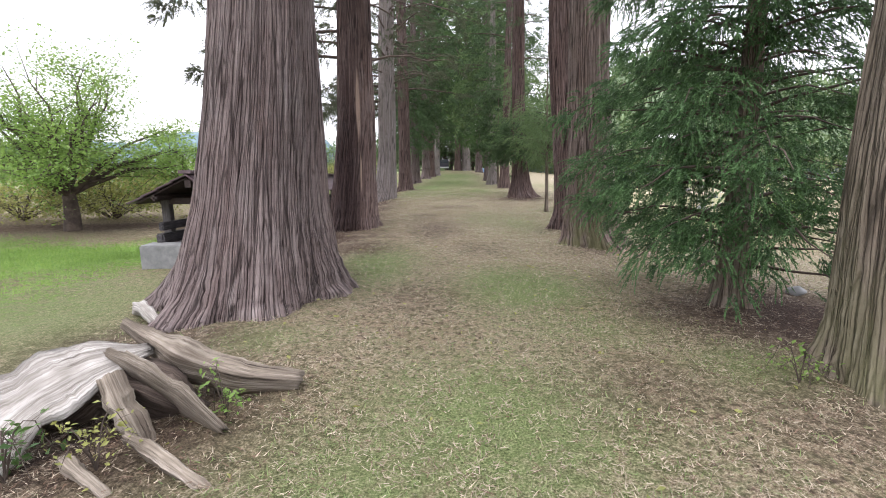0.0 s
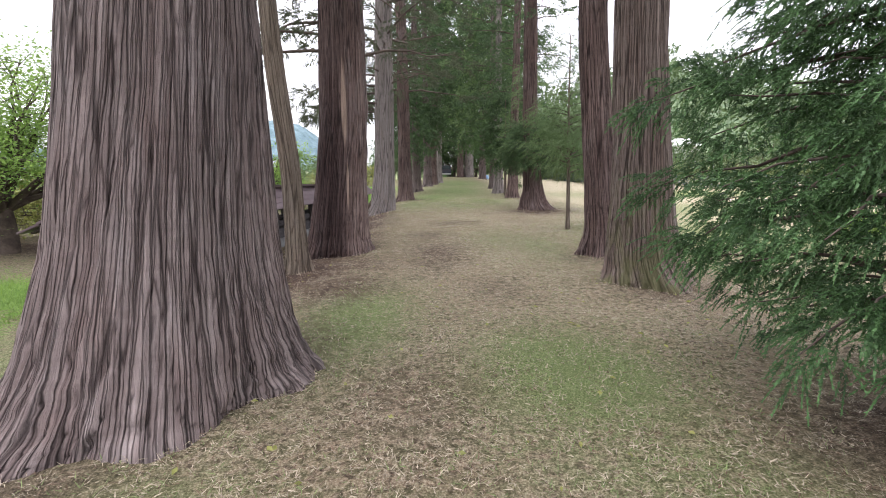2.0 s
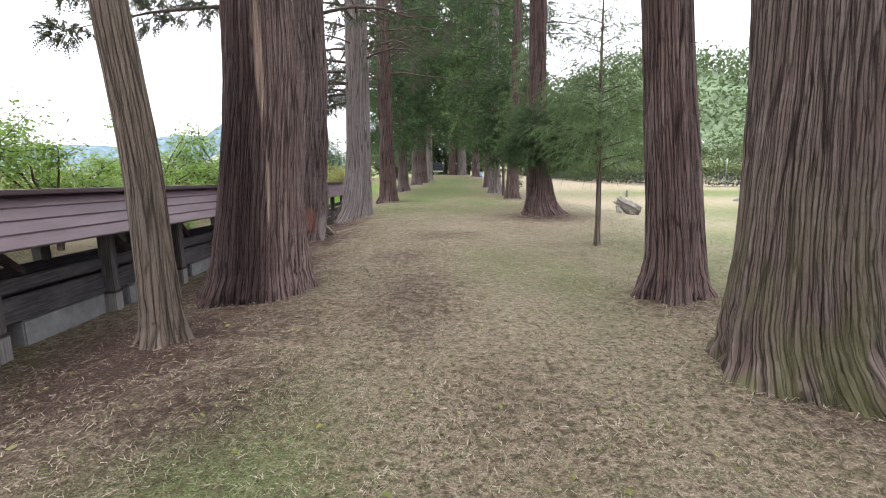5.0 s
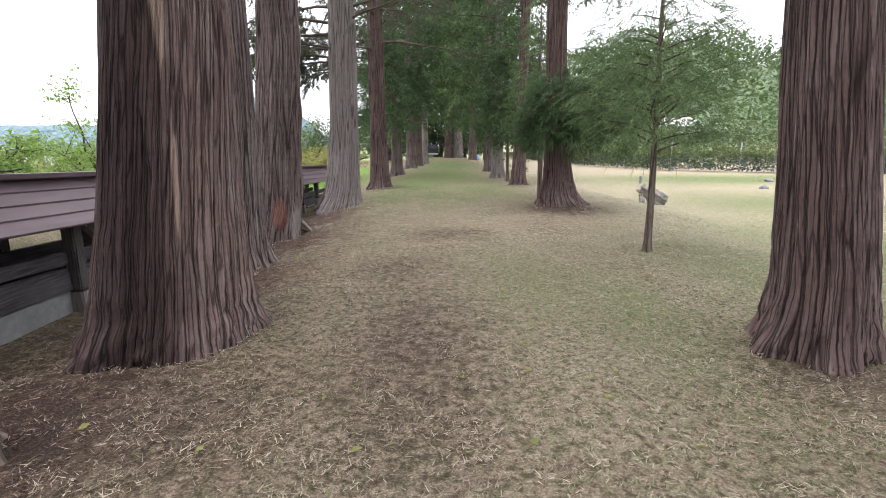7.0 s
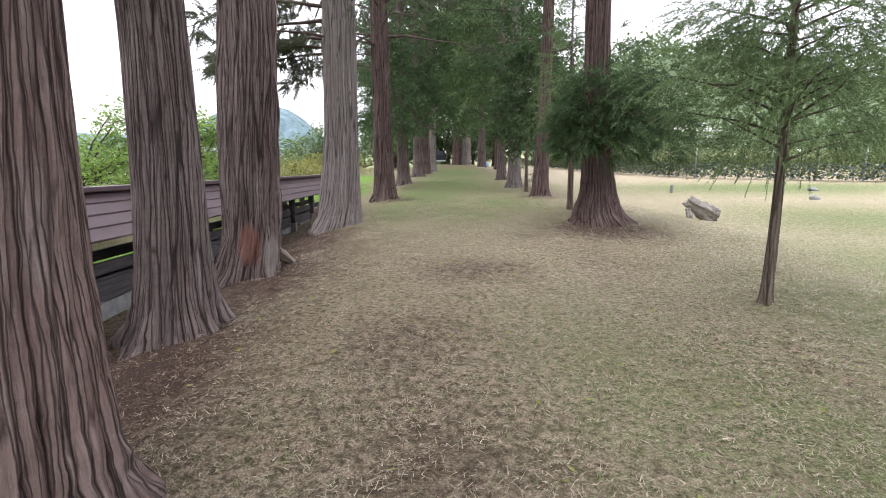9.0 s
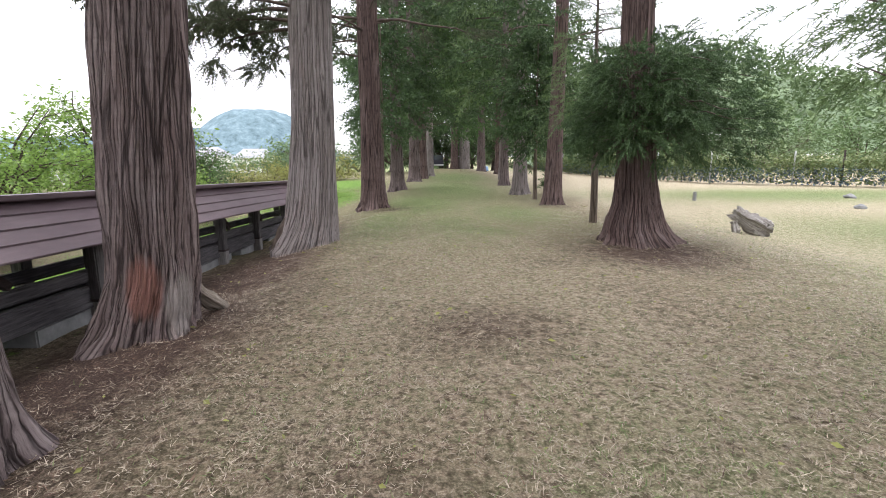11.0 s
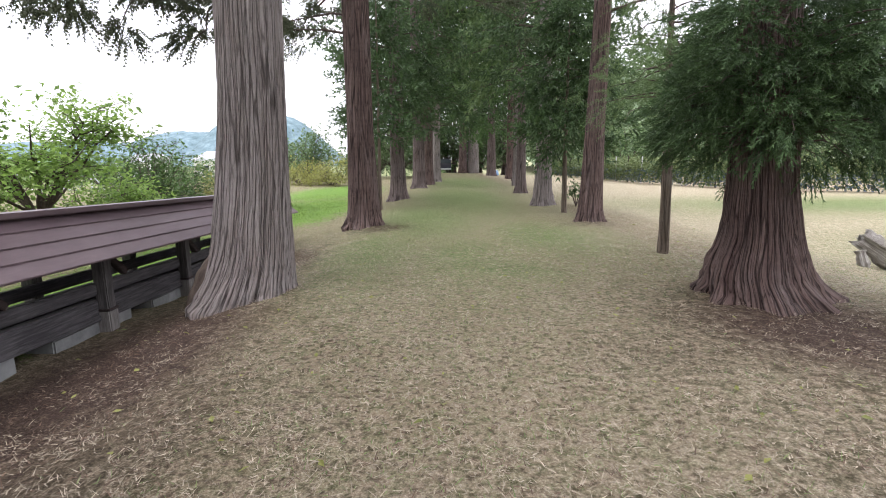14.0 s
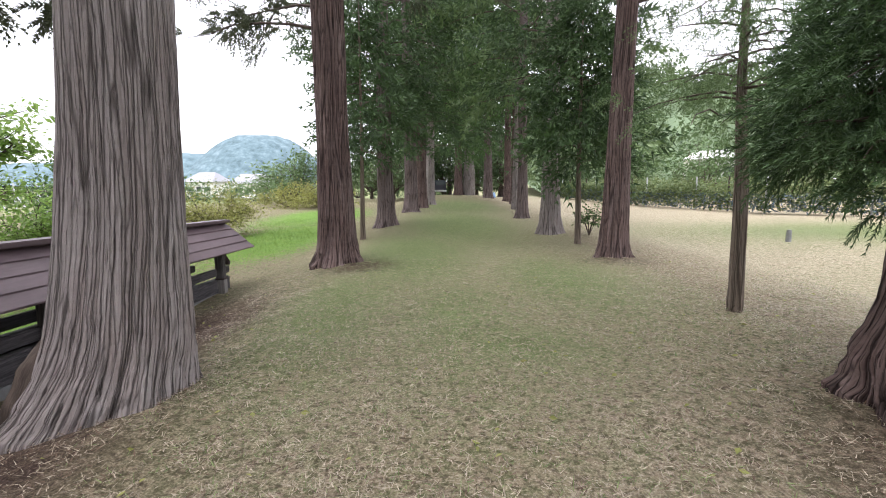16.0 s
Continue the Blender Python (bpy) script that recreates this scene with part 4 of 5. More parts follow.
# ---- covered wooden flume ----
def flume():
    y0, y1 = 7.35, 25.5
    slope = -0.0318
    ridge = lambda y: 1.33 + slope * (y - y0)
    thing = new("covered_flume")
    thing.location = (-3.85, y0, float(gz(-3.6, y0)))
    tagged(thing, "long weathered timber flume under a brown boarded roof", "flume")
    base = thing.location.copy()
    ang = math.atan(slope)
    ln = (y1 - y0) / math.cos(ang)
    mid_y = (y0 + y1) / 2
    tilt = Matrix.Translation((0, mid_y - y0, ridge(mid_y) - base.z)) @ Matrix.Rotation(ang, 4, "X")

    def slab(name, sx, sz, m, material, label="", inset=0.0, bevel=0.006, rough=0.0):
        return part(name, box(sx, ln - inset, sz, tilt @ m, bevel, rough), material, thing, label)

    # roof boards, four courses a side, each lapping the one below
    for sgn, wide, drop in ((1, 0.5, 0.42), (-1, 0.92, 0.44)):
        length = math.hypot(wide, drop)
        a = math.atan2(drop, wide)
        for c in range(4):
            w = length / 4
            d = (c + 0.5) * w
            m = Matrix.Translation((sgn * d * math.cos(a), 0, -d * math.sin(a))) @ Matrix.Rotation(sgn * (a - 0.07), 4, "Y")
            slab("roof_board", w + 0.03, 0.024, m, ROOF_METAL)
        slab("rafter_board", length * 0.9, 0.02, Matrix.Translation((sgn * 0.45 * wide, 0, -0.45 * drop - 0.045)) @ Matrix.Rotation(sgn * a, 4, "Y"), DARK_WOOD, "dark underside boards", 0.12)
        slab("purlin", 0.09, 0.09, Matrix.Translation((sgn * wide * 0.55, 0, -drop * 0.55 - 0.11)), DARK_WOOD, "round-ended purlin", -0.06, 0.03)
    slab("ridge_cap", 0.2, 0.05, Matrix.Translation((0, 0, 0.035)), ROOF_METAL, "flat ridge cap", -0.04)
    slab("ridge_beam", 0.1, 0.12, Matrix.Translation((0, 0, -0.14)), DARK_WOOD, "", 0.1)
    # side beams and trough
    for sx in (0.08, -0.52):
        slab("upper_rail", 0.07, 0.13, Matrix.Translation((sx, 0, -0.80)), OLD_BEAM, "weathered split rail", 0.3, 0.012, 0.012)
        slab("lower_rail", 0.12, 0.22, Matrix.Translation((sx - 0.03, 0, -1.02)), OLD_BEAM, "heavy weathered plank", 0.3, 0.02, 0.018)
    slab("trough_floor", 0.62, 0.06, Matrix.Translation((-0.18, 0, -1.1)), OLD_BEAM, "", 0.4)
    # trestles
    for py in (7.85, 9.37, 10.9, 12.4, 13.85, 15.3, 16.7, 18.17, 19.7, 21.3, 23.1, 24.9):
        rz = ridge(py)
        for sx in (0.15, -0.6):
            g = float(gz(-3.85 + sx, py)) - 0.06
            top = rz - (0.26 if sx > 0 else 0.36)
            post = part("post", box(0.13, 0.13, top - g, Matrix.Translation((sx, py - y0, (top + g) / 2 - base.z)), 0.012, 0.008), OLD_POST, thing)
            part("post_foot", box(0.145, 0.145, 0.3, Matrix.Translation((sx, py - y0, g + 0.14 - base.z)), 0.012, 0.006), PALE_FOOT, post, "paler spliced post foot")
            part("band", box(0.155, 0.155, 0.025, Matrix.Translation((sx, py - y0, g + 0.3 - base.z)), 0.004), DARK_WOOD, post, "dark iron band")
        part("tie_beam", box(1.0, 0.09, 0.1, Matrix.Translation((-0.2, py - y0, rz - 0.42 - base.z)), 0.01), DARK_WOOD, thing)
        part("brace", box(0.07, 0.5, 0.07, Matrix.Translation((0.1, py - y0 + 0.24, rz - 0.55 - base.z)) @ Matrix.Rotation(radians(-42), 4, "X"), 0.008), DARK_WOOD, thing, "dark diagonal brace")
    # concrete piers under the trough
    py = 8.15
    i = 0
    while py < y1 - 1.2:
        g = float(gz(-4.0, py)) - 0.1
        top = ridge(py + 0.6) - 1.13
        if top > g + 0.05:
            part("pier", box(0.55, 1.15, top - g, Matrix.Translation((-0.18, py + 0.6 - y0, (top + g) / 2 - base.z)), 0.015), CONCRETE, thing, "grey concrete pier")
        py += 1.55
        i += 1
    part("end_block", box(0.8, 0.35, 0.5, Matrix.Translation((-0.32, 0.0, 0.12)), 0.02), CONCRETE, thing, "grey concrete end block")
    return thing


flume()


# ---- broadleaf tree, shrubs ----
def broadleaf(where, height, spread, seed, leaf, size, count, label, stems=9, trunk_h=1.0, trunk_r=0.13, name="tree", category="tree"):
    rng = np.random.default_rng(seed)
    x, y = where
    thing = new(name)
    thing.location = (x, y, float(gz(x, y)))
    tagged(thing, label, category)
    bits, pos = [], []
    if trunk_h > 0:
        zz = np.linspace(-0.15, trunk_h, 6)
        bits.append(tube(np.stack([0.03 * np.sin(zz * 3), 0.02 * zz, zz], 1), np.linspace(trunk_r * 1.35, trunk_r * 0.9, 6), 10))
    for i in range(stems):
        az = i * 2.4 + rng.uniform(-0.4, 0.4)
        up = rng.uniform(0.12, 1.0)
        rad = spread * math.sqrt(1.03 - 0.98 * up * up) * rng.uniform(0.75, 1.0)
        end = np.array([math.cos(az) * rad, math.sin(az) * rad, trunk_h + (height - trunk_h) * up])
        s = np.linspace(0, 1, 7)[:, None]
        start = np.array([0, 0, max(0.0, trunk_h - 0.1)])
        path = start + (end - start) * s + np.array([0, 0, 1]) * 0.35 * (np.sin(np.pi * s) * (1 - up)) + rng.normal(size=(7, 3)) * 0.04 * spread * s
        bits.append(tube(path, np.linspace(trunk_r * 0.45 + min(0.01, trunk_r * 0.3), min(0.008, trunk_r * 0.3), 7), 6))
        for j in range(7):
            q = rng.uniform(0.35, 1.0)
            b0 = np.array([np.interp(q, s[:, 0], path[:, c]) for c in range(3)])
            d = norm(rng.normal(size=3) * np.array([1, 1, 0.55]) + 0.7 * norm(end - start))
            tw = b0 + d[None] * np.linspace(0, 1, 4)[:, None] * spread * rng.uniform(0.22, 0.5)
            bits.append(tube(tw, np.linspace(min(0.012, trunk_r * 0.3), min(0.003, trunk_r * 0.12), 4), 4))
            m = max(2, count // (stems * 7))
            t = rng.uniform(0.1, 1.1, (m, 1))
            pos.append(b0 + (tw[-1] - b0) * t + rng.normal(size=(m, 3)) * np.array([1, 1, 0.6]) * 0.085 * spread)
    v, f = joined(bits)
    sheet("trunk", v, f, material_limb, thing, True)
    v, f = leaves(rng, np.concatenate(pos), size)
    tagged(sheet("crown", v, f, leaf, thing), kind="stuff")
    return thing


broadleaf((-9.6, 12.5), 4.1, 2.75, 1, LEAF_LIME, 0.085, 34000, "broadleaf tree with light green leaves and low spreading limbs", 30, 1.0, 0.16)
broadleaf((-9.5, 22.0), 3.4, 2.2, 2, LEAF_LIME, 0.11, 6000, "light green deciduous tree behind the flume", 12, 0.6, 0.08)
broadleaf((-8.0, 24.2), 4.0, 1.9, 4, LEAF_LIME, 0.12, 6000, "slender light green tree behind the flume", 14, 0.8, 0.06)
broadleaf((-8.2, 16.0), 3.1, 1.5, 3, LEAF_LIME, 0.11, 3500, "slim light green tree behind the flume", 9, 0.6, 0.06)
for i, (x, y, h, s, mt, lab) in enumerate(((-9.0, 29.5, 2.6, 1.8, LEAF_DARK, "dense dark green shrub behind the flume"), (-7.8, 26.0, 1.5, 1.5, LEAF_LIME, "low yellow-green shrub behind the flume"), (-11.5, 26.0, 2.2, 2.2, LEAF_LIME, "loose light green shrub in rough grass"),
                                           (-8.0, 34.0, 1.5, 1.9, LEAF_YELLOW, "shrub with yellowing leaves"), (-10.5, 33.0, 1.9, 2.0, LEAF_DARK, "green shrub at the field edge"), (-14.0, 24.0, 2.0, 2.6, LEAF_YELLOW, "yellow-green shrub in rough grass"),
                                           (-13.0, 15.0, 1.8, 2.6, LEAF_YELLOW, "yellow-green cane thicket on the bank"), (-10.5, 15.5, 1.7, 2.2, LEAF_YELLOW, "yellow-green cane thicket on the bank"), (-17.0, 16.5, 2.0, 3.0, LEAF_LIME, "light green thicket on the bank"),
                                           (-14.0, 19.5, 1.8, 2.6, LEAF_LIME, "light green thicket on the bank"), (-8.0, 19.5, 1.2, 1.4, LEAF_LIME, "low light green shrub behind the flume"))):
    broadleaf((x, y), h, s, 60 + i, mt, 0.1, 6500, lab, 20, 0.0, 0.025, "shrub", "shrub")
broadleaf((-13.0, 62.0), 4.2, 3.8, 90, LEAF_MID, 0.3, 3500, "rounded dark green tree beyond the field", 16, 0.4, 0.15)
broadleaf((-8.5, 52.0), 1.8, 2.6, 91, LEAF_YELLOW, 0.2, 2500, "low bed of yellow-green plants", 16, 0.0, 0.03, "shrub", "shrub")
broadleaf((-11.5, 54.0), 1.6, 2.6, 92, LEAF_YELLOW, 0.2, 2500, "low bed of yellow-green plants", 16, 0.0, 0.03, "shrub", "shrub")
for i, (x, y, h) in enumerate(((-4.5, 66.0, 6.0), (-7.5, 72.0, 6.0), (0.6, 82.0, 8.0), (5.0, 80.0, 9.0), (8.0, 74.0, 8.0), (-2.0, 78.0, 7.0))):
    broadleaf((x, y), h, 3.6, 95 + i, LEAF_DARK if i % 2 else LEAF_FAR, 0.34, 3200, "far green tree at the avenue's end", 18, 0.8, 0.18)


# ---- far hills and woods ----
def hill(name, bumps, material_ground, leaf, trees, tree_h, seed, box_xy, label, cell, rough=0.0):
    rng = np.random.default_rng(seed)
    (xa, xb), (ya, yb) = box_xy

    def h(x, y):
        v = 0 * x
        for cx, cy, sx, sy, a in bumps:
            q = ((x - cx) / sx) ** 2 + ((y - cy) / sy) ** 2
            v = np.maximum(v, a * np.exp(-0.75 * q ** (1.6 if rough else 1.0)))
        return v

    xs, ys = np.arange(xa, xb, cell), np.arange(ya, yb, cell)
    X, Y = np.meshgrid(xs, ys)
    w, hh = len(xs), len(ys)
    i = (np.arange(hh - 1)[:, None] * w + np.arange(w - 1)[None, :]).ravel()
    z = h(X, Y).ravel() - 2.2
    if rough:
        z = z + np.where(z > 0, 1, 0) * np.array([rough * (0.5 * noise.noise(Vector((a * 0.03, b * 0.03, 0))) + 0.8 * noise.noise(Vector((a * 0.14, b * 0.14, 5)))) for a, b in zip(X.ravel(), Y.ravel())])
    hillside = sheet(name, np.stack([X.ravel(), Y.ravel(), z], 1), np.stack([i, i + 1, i + w + 1, i + w], 1), material_ground, None, True)
    tagged(hillside, label, "hill", kind="structure")
    if not trees:
        return
    px, py = rng.uniform(xa, xb, trees * 6), rng.uniform(ya, yb, trees * 6)
    hz = h(px, py)
    ok = np.where(hz > 1.0)[0][:trees]
    px, py, hz = px[ok], py[ok], hz[ok] - 2.2
    per = 38
    n = len(px)
    th = tree_h * rng.uniform(0.6, 1.3, (n, 1))
    u = rng.uniform(0.05, 1, (n, per))
    az = rng.uniform(0, 6.28, (n, per))
    rr = th * 0.36 * np.sqrt(np.clip(1.15 - u, 0.05, 1)) * rng.uniform(0.5, 1.1, (n, per))
    pos = np.stack([px[:, None] + rr * np.cos(az), py[:, None] + rr * np.sin(az), hz[:, None] + th * u], 2).reshape(-1, 3)
    v, f = leaves(rng, pos, tree_h * 0.19, 0.7)
    tagged(sheet("far_woods", v, f, leaf), "distant mixed woods covering the hillside", "woods", kind="stuff")


FAR_SLOPE = wood("wooded_slope", (0.08, 0.12, 0.07), (0.13, 0.18, 0.1), (0.18, 0.23, 0.14), (1, 1, 1), 0.95, 0.02)
# Distance haze is put into this far hill's base colour as bluish tones.
HAZE_TINTED_SLOPE = wood("slope_painted_haze", (0.045, 0.075, 0.085), (0.1, 0.15, 0.17), (0.19, 0.255, 0.28), (0.02, 0.02, 0.02), 1.0, 0.0)
hill("hill_east", ((95, 215, 60, 60, 41), (170, 195, 75, 60, 26), (250, 180, 90, 60, 22), (45, 170, 35, 40, 11)), FAR_SLOPE, LEAF_FAR, 1700, 9.0, 7, ((20, 330), (110, 280)), "wooded green hill beyond the vineyard", 6)
hill("hill_north", ((-235, 680, 75, 90, 66), (-330, 690, 100, 80, 44), (-470, 640, 160, 80, 30), (-700, 560, 220, 100, 28)), HAZE_TINTED_SLOPE, None, 0, 11.0, 8, ((-900, -90), (500, 800)), "hazy blue wooded hill far across the valley", 6, 3.0)


# ---- weathered roots and logs ----
def slab_piece(path, half_w, half_t, across, seed, sides=18, steps=26, groove=0.26, ragged=0.0):
    """A weathered piece of wood swept along a bent path: an oval section with grain grooves and frayed ends."""
    rng = np.random.default_rng(seed)
    path = np.asarray(path, float)
    t0 = np.linspace(0, 1, len(path))
    t = np.linspace(0, 1, steps)
    p = np.stack([np.interp(t, t0, path[:, c]) for c in range(3)], 1)
    for _ in range(3):
        p[1:-1] = (p[:-2] + 2 * p[1:-1] + p[2:]) / 4
    w = np.interp(t, np.linspace(0, 1, len(half_w)), half_w)
    h = np.interp(t, np.linspace(0, 1, len(half_t)), half_t)
    tan = norm(np.gradient(p, axis=0))
    s = norm(np.asarray(across, float)[None] - tan * (tan @ np.asarray(across, float))[:, None])
    u = np.cross(tan, s)
    a = np.linspace(0, 2 * np.pi, sides, endpoint=False)
    ca, sa = np.sign(np.cos(a)) * np.abs(np.cos(a)) ** 0.7, np.sign(np.sin(a)) * np.abs(np.sin(a)) ** 0.6
    ph = rng.uniform(0, 6.28, 6)
    g = 1 + groove * (0.5 * np.sin(5 * a + ph[0])[None] + 0.35 * np.sin(9 * a + ph[1] + 2 * t[:, None]) + 0.25 * rng.normal(size=(1, sides)) + 0.12 * rng.normal(size=(steps, sides)))
    v = p[:, None] + s[:, None] * (w[:, None] * ca * g)[..., None] + u[:, None] * (h[:, None] * sa * g)[..., None]
    wave = 1 + 0.1 * np.sin(11 * t + ph[2]) + 0.07 * np.sin(23 * t + ph[3])
    v = p[:, None] + (v - p[:, None]) * wave[:, None, None]
    if ragged:
        v[0] -= tan[0] * (ragged * rng.uniform(0, 1, (sides, 1)))
        v[-1] += tan[-1] * (ragged * rng.uniform(0, 1, (sides, 1)))
    v = np.concatenate([v.reshape(-1, 3), p[:1], p[-1:]])
    i = np.arange(steps - 1)[:, None] * sides
    j = np.arange(sides)[None, :]
    j2 = (j + 1) % sides
    quads = np.stack([i + j, i + j2, i + sides + j2, i + sides + j], 2).reshape(-1, 4)
    jj, jj2 = np.arange(sides), (np.arange(sides) + 1) % sides
    n = steps * sides
    caps = np.concatenate([np.stack([jj2, jj, np.full(sides, n), np.full(sides, n)], 1), np.stack([jj + n - sides, jj2 + n - sides, np.full(sides, n + 1), np.full(sides, n + 1)], 1)])
    tris = np.concatenate([quads[:, [0, 1, 2]], quads[:, [0, 2, 3]], caps[:, :3]])
    ring, row = np.arange(len(v)) % sides, np.arange(len(v)) // sides
    length = np.linalg.norm(np.diff(p, axis=0), axis=1).sum()
    uv = np.stack([np.abs(ring / sides - 0.5) * 2 * 3.5 * float(np.mean(w)) + seed, np.minimum(row, steps - 1) / (steps - 1) * length], 1)
    return v, tris, uv


def wood_piece(name, shape, material, parent=None, label=""):
    v, tris, uv = shape
    ob = sheet(name, v, tris, material, parent, True, label)
    ob.data.uv_layers.new(name="UVMap").data.foreach_set("uv", uv[tris.ravel()].ravel().astype(np.float32))
    return ob


def root_stump():
    thing = new("root_stump")
    at = Vector((-1.75, 2.65, float(gz(-1.75, 2.65))))
    thing.location = at
    tagged(thing, "bleached upturned root stump lying on the grass", "stump")
    up, toward = (0.35, -0.6, 0.7), (0.1, -0.45, 0.9)
    rel = lambda pts: [Vector(q) - at for q in pts]
    rows = (
        ("bleached_slab", DRIFT, ((-2.62, 2.2, -0.02), (-2.4, 2.36, 0.14), (-2.22, 2.5, 0.27), (-2.05, 2.66, 0.345), (-1.83, 2.82, 0.37)), (0.3, 0.29, 0.24, 0.17, 0.06), (0.035, 0.03, 0.03, 0.025, 0.015), (0.75, -0.45, -0.35), 0.05, "silvery bleached curved root slab"),
        ("branch_root", DRIFT_BROWN, ((-2.04, 2.98, 0.48), (-1.86, 2.95, 0.37), (-1.66, 2.93, 0.25), (-1.33, 2.96, 0.12), (-0.97, 3.02, 0.07)), (0.05, 0.11, 0.15, 0.14, 0.05), (0.03, 0.06, 0.1, 0.1, 0.05), up, 0.04, "cracked grey-brown root log"),
        ("middle_slab", DRIFT_BROWN, ((-1.95, 2.72, 0.36), (-1.72, 2.66, 0.25), (-1.5, 2.6, 0.14), (-1.27, 2.52, 0.0)), (0.1, 0.19, 0.2, 0.1), (0.03, 0.035, 0.035, 0.025), up, 0.06, ""),
        ("upright_root", DRIFT_BROWN, ((-1.85, 2.52, 0.33), (-1.78, 2.47, 0.2), (-1.68, 2.43, 0.08), (-1.6, 2.38, -0.05)), (0.05, 0.075, 0.06, 0.05), (0.04, 0.05, 0.05, 0.04), (1, -0.2, 0.3), 0.03, ""),
        ("low_root", DRIFT_BROWN, ((-1.64, 2.3, 0.1), (-1.47, 2.22, 0.07), (-1.27, 2.12, 0.015), (-1.08, 2.04, -0.05)), (0.03, 0.045, 0.04, 0.025), (0.03, 0.035, 0.035, 0.025), up, 0.03, ""),
        ("low_root", DRIFT_BROWN, ((-1.9, 2.2, 0.04), (-1.8, 2.12, 0.05), (-1.64, 2.04, 0.01), (-1.52, 1.99, -0.05)), (0.03, 0.045, 0.04, 0.02), (0.03, 0.035, 0.03, 0.02), up, 0.03, ""),
        # Dark body filling the middle of the stump, below the slabs.
        ("inner_mass", DRIFT_DARK, ((-2.3, 2.75, -0.05), (-2.05, 2.75, 0.12), (-1.8, 2.75, 0.12), (-1.5, 2.75, -0.03)), (0.16, 0.2, 0.19, 0.1), (0.12, 0.14, 0.13, 0.07), toward, 0.03, "dark inner mass of the stump"),
    )
    for i, (name, mat, pts, w, h, across, ragged, lab) in enumerate(rows):
        wood_piece(name, slab_piece(rel(pts), w, h, across, 200 + i, 22, 40, ragged=ragged), mat, thing, lab)
    return thing


root_stump()
broadleaf((-2.12, 2.1), 0.16, 0.22, 152, LEAF_DARK, 0.055, 120, "low weed with round dark green leaves by a stump", 8, 0.0, 0.006, "weed", "weed")
broadleaf((-1.72, 2.16), 0.22, 0.22, 153, LEAF_YELLOW, 0.035, 130, "thin yellowing weed growing under a stump", 8, 0.0, 0.005, "weed", "weed")
broadleaf((-1.28, 2.62), 0.12, 0.14, 154, LEAF_LIME, 0.04, 70, "small bright green weed beside a stump", 7, 0.0, 0.005, "weed", "weed")
broadleaf((2.35, 3.0), 0.12, 0.2, 155, LEAF_LIME, 0.04, 110, "small green weeds at a cedar's foot", 8, 0.0, 0.005, "weed", "weed")


def loose_root(name, pts, w, h, mat, seed, label, category):
    at = Vector(pts[0])
    at.z = float(gz(at.x, at.y))
    thing = wood_piece(name, slab_piece([Vector(q) - at for q in pts], w, h, (0.2, -0.5, 0.85), seed, ragged=0.04), mat)
    thing.location = at
    return tagged(thing, label, category)


loose_root("root_piece", ((-3.25, 4.95, -0.06), (-3.1, 4.8, 0.05), (-2.9, 4.6, 0.03), (-2.7, 4.45, -0.06)), (0.04, 0.07, 0.06, 0.03), (0.04, 0.06, 0.05, 0.03), DRIFT, 230, "short bleached root piece beside a huge cedar", "root")
loose_root("root_piece", ((-2.95, 20.05, -0.3), (-2.85, 20.02, 0.05), (-2.72, 20.1, 0.32), (-2.55, 20.2, 0.5)), (0.1, 0.1, 0.08, 0.05), (0.09, 0.09, 0.07, 0.04), DRIFT_DARK, 231, "dark buttress root leaning on a grey cedar", "root")


def surface_root(tree, pts, w, h, mat, seed, label):
    """A root running out of a trunk's foot into the ground."""
    at = tree.location
    wood_piece("root", slab_piece([Vector((px, py, float(gz(px, py)) + up)) - at for px, py, up in pts], w, h, (0.2, -0.5, 0.85), seed, 20, 30, 0.2), mat, tree, label)


surface_root(SCARRED, ((-2.58, 16.12, 0.5), (-2.5, 16.28, 0.3), (-2.43, 16.42, 0.14), (-2.36, 16.54, 0.02), (-2.3, 16.62, -0.1)), (0.07, 0.08, 0.07, 0.06, 0.04), (0.06, 0.07, 0.06, 0.05, 0.04), DRIFT_BROWN, 251, "grey root running from the foot")


def field_log():
    thing = new("weathered_log")
    x, y = 6.75, 22.1
    g = float(gz(x, y))
    thing.location = (x, y, g)
    tagged(thing, "short weathered grey log lying tilted in the field", "log")
    wood_piece("log_body", slab_piece(((-0.32, 0.1, 0.46), (-0.17, 0.05, 0.34), (0.08, 0.0, 0.2), (0.26, -0.03, 0.1)), (0.11, 0.15, 0.16, 0.15), (0.08, 0.11, 0.13, 0.12), (0.1, -0.5, 0.85), 240, 24, 30, 0.5, 0.14), DRIFT, thing)
    wood_piece("side_root", slab_piece(((0.08, 0.05, 0.2), (0.24, 0.0, 0.27), (0.38, -0.05, 0.2)), (0.1, 0.12, 0.07), (0.08, 0.1, 0.06), (0.1, -0.5, 0.85), 241, ragged=0.05), DRIFT, thing)
    wood_piece("stub_root", slab_piece(((-0.35, 0.1, 0.3), (-0.32, 0.05, 0.12), (-0.28, 0.0, -0.06)), (0.06, 0.07, 0.06), (0.06, 0.06, 0.05), (1, 0, 0), 242), DRIFT, thing)


field_log()


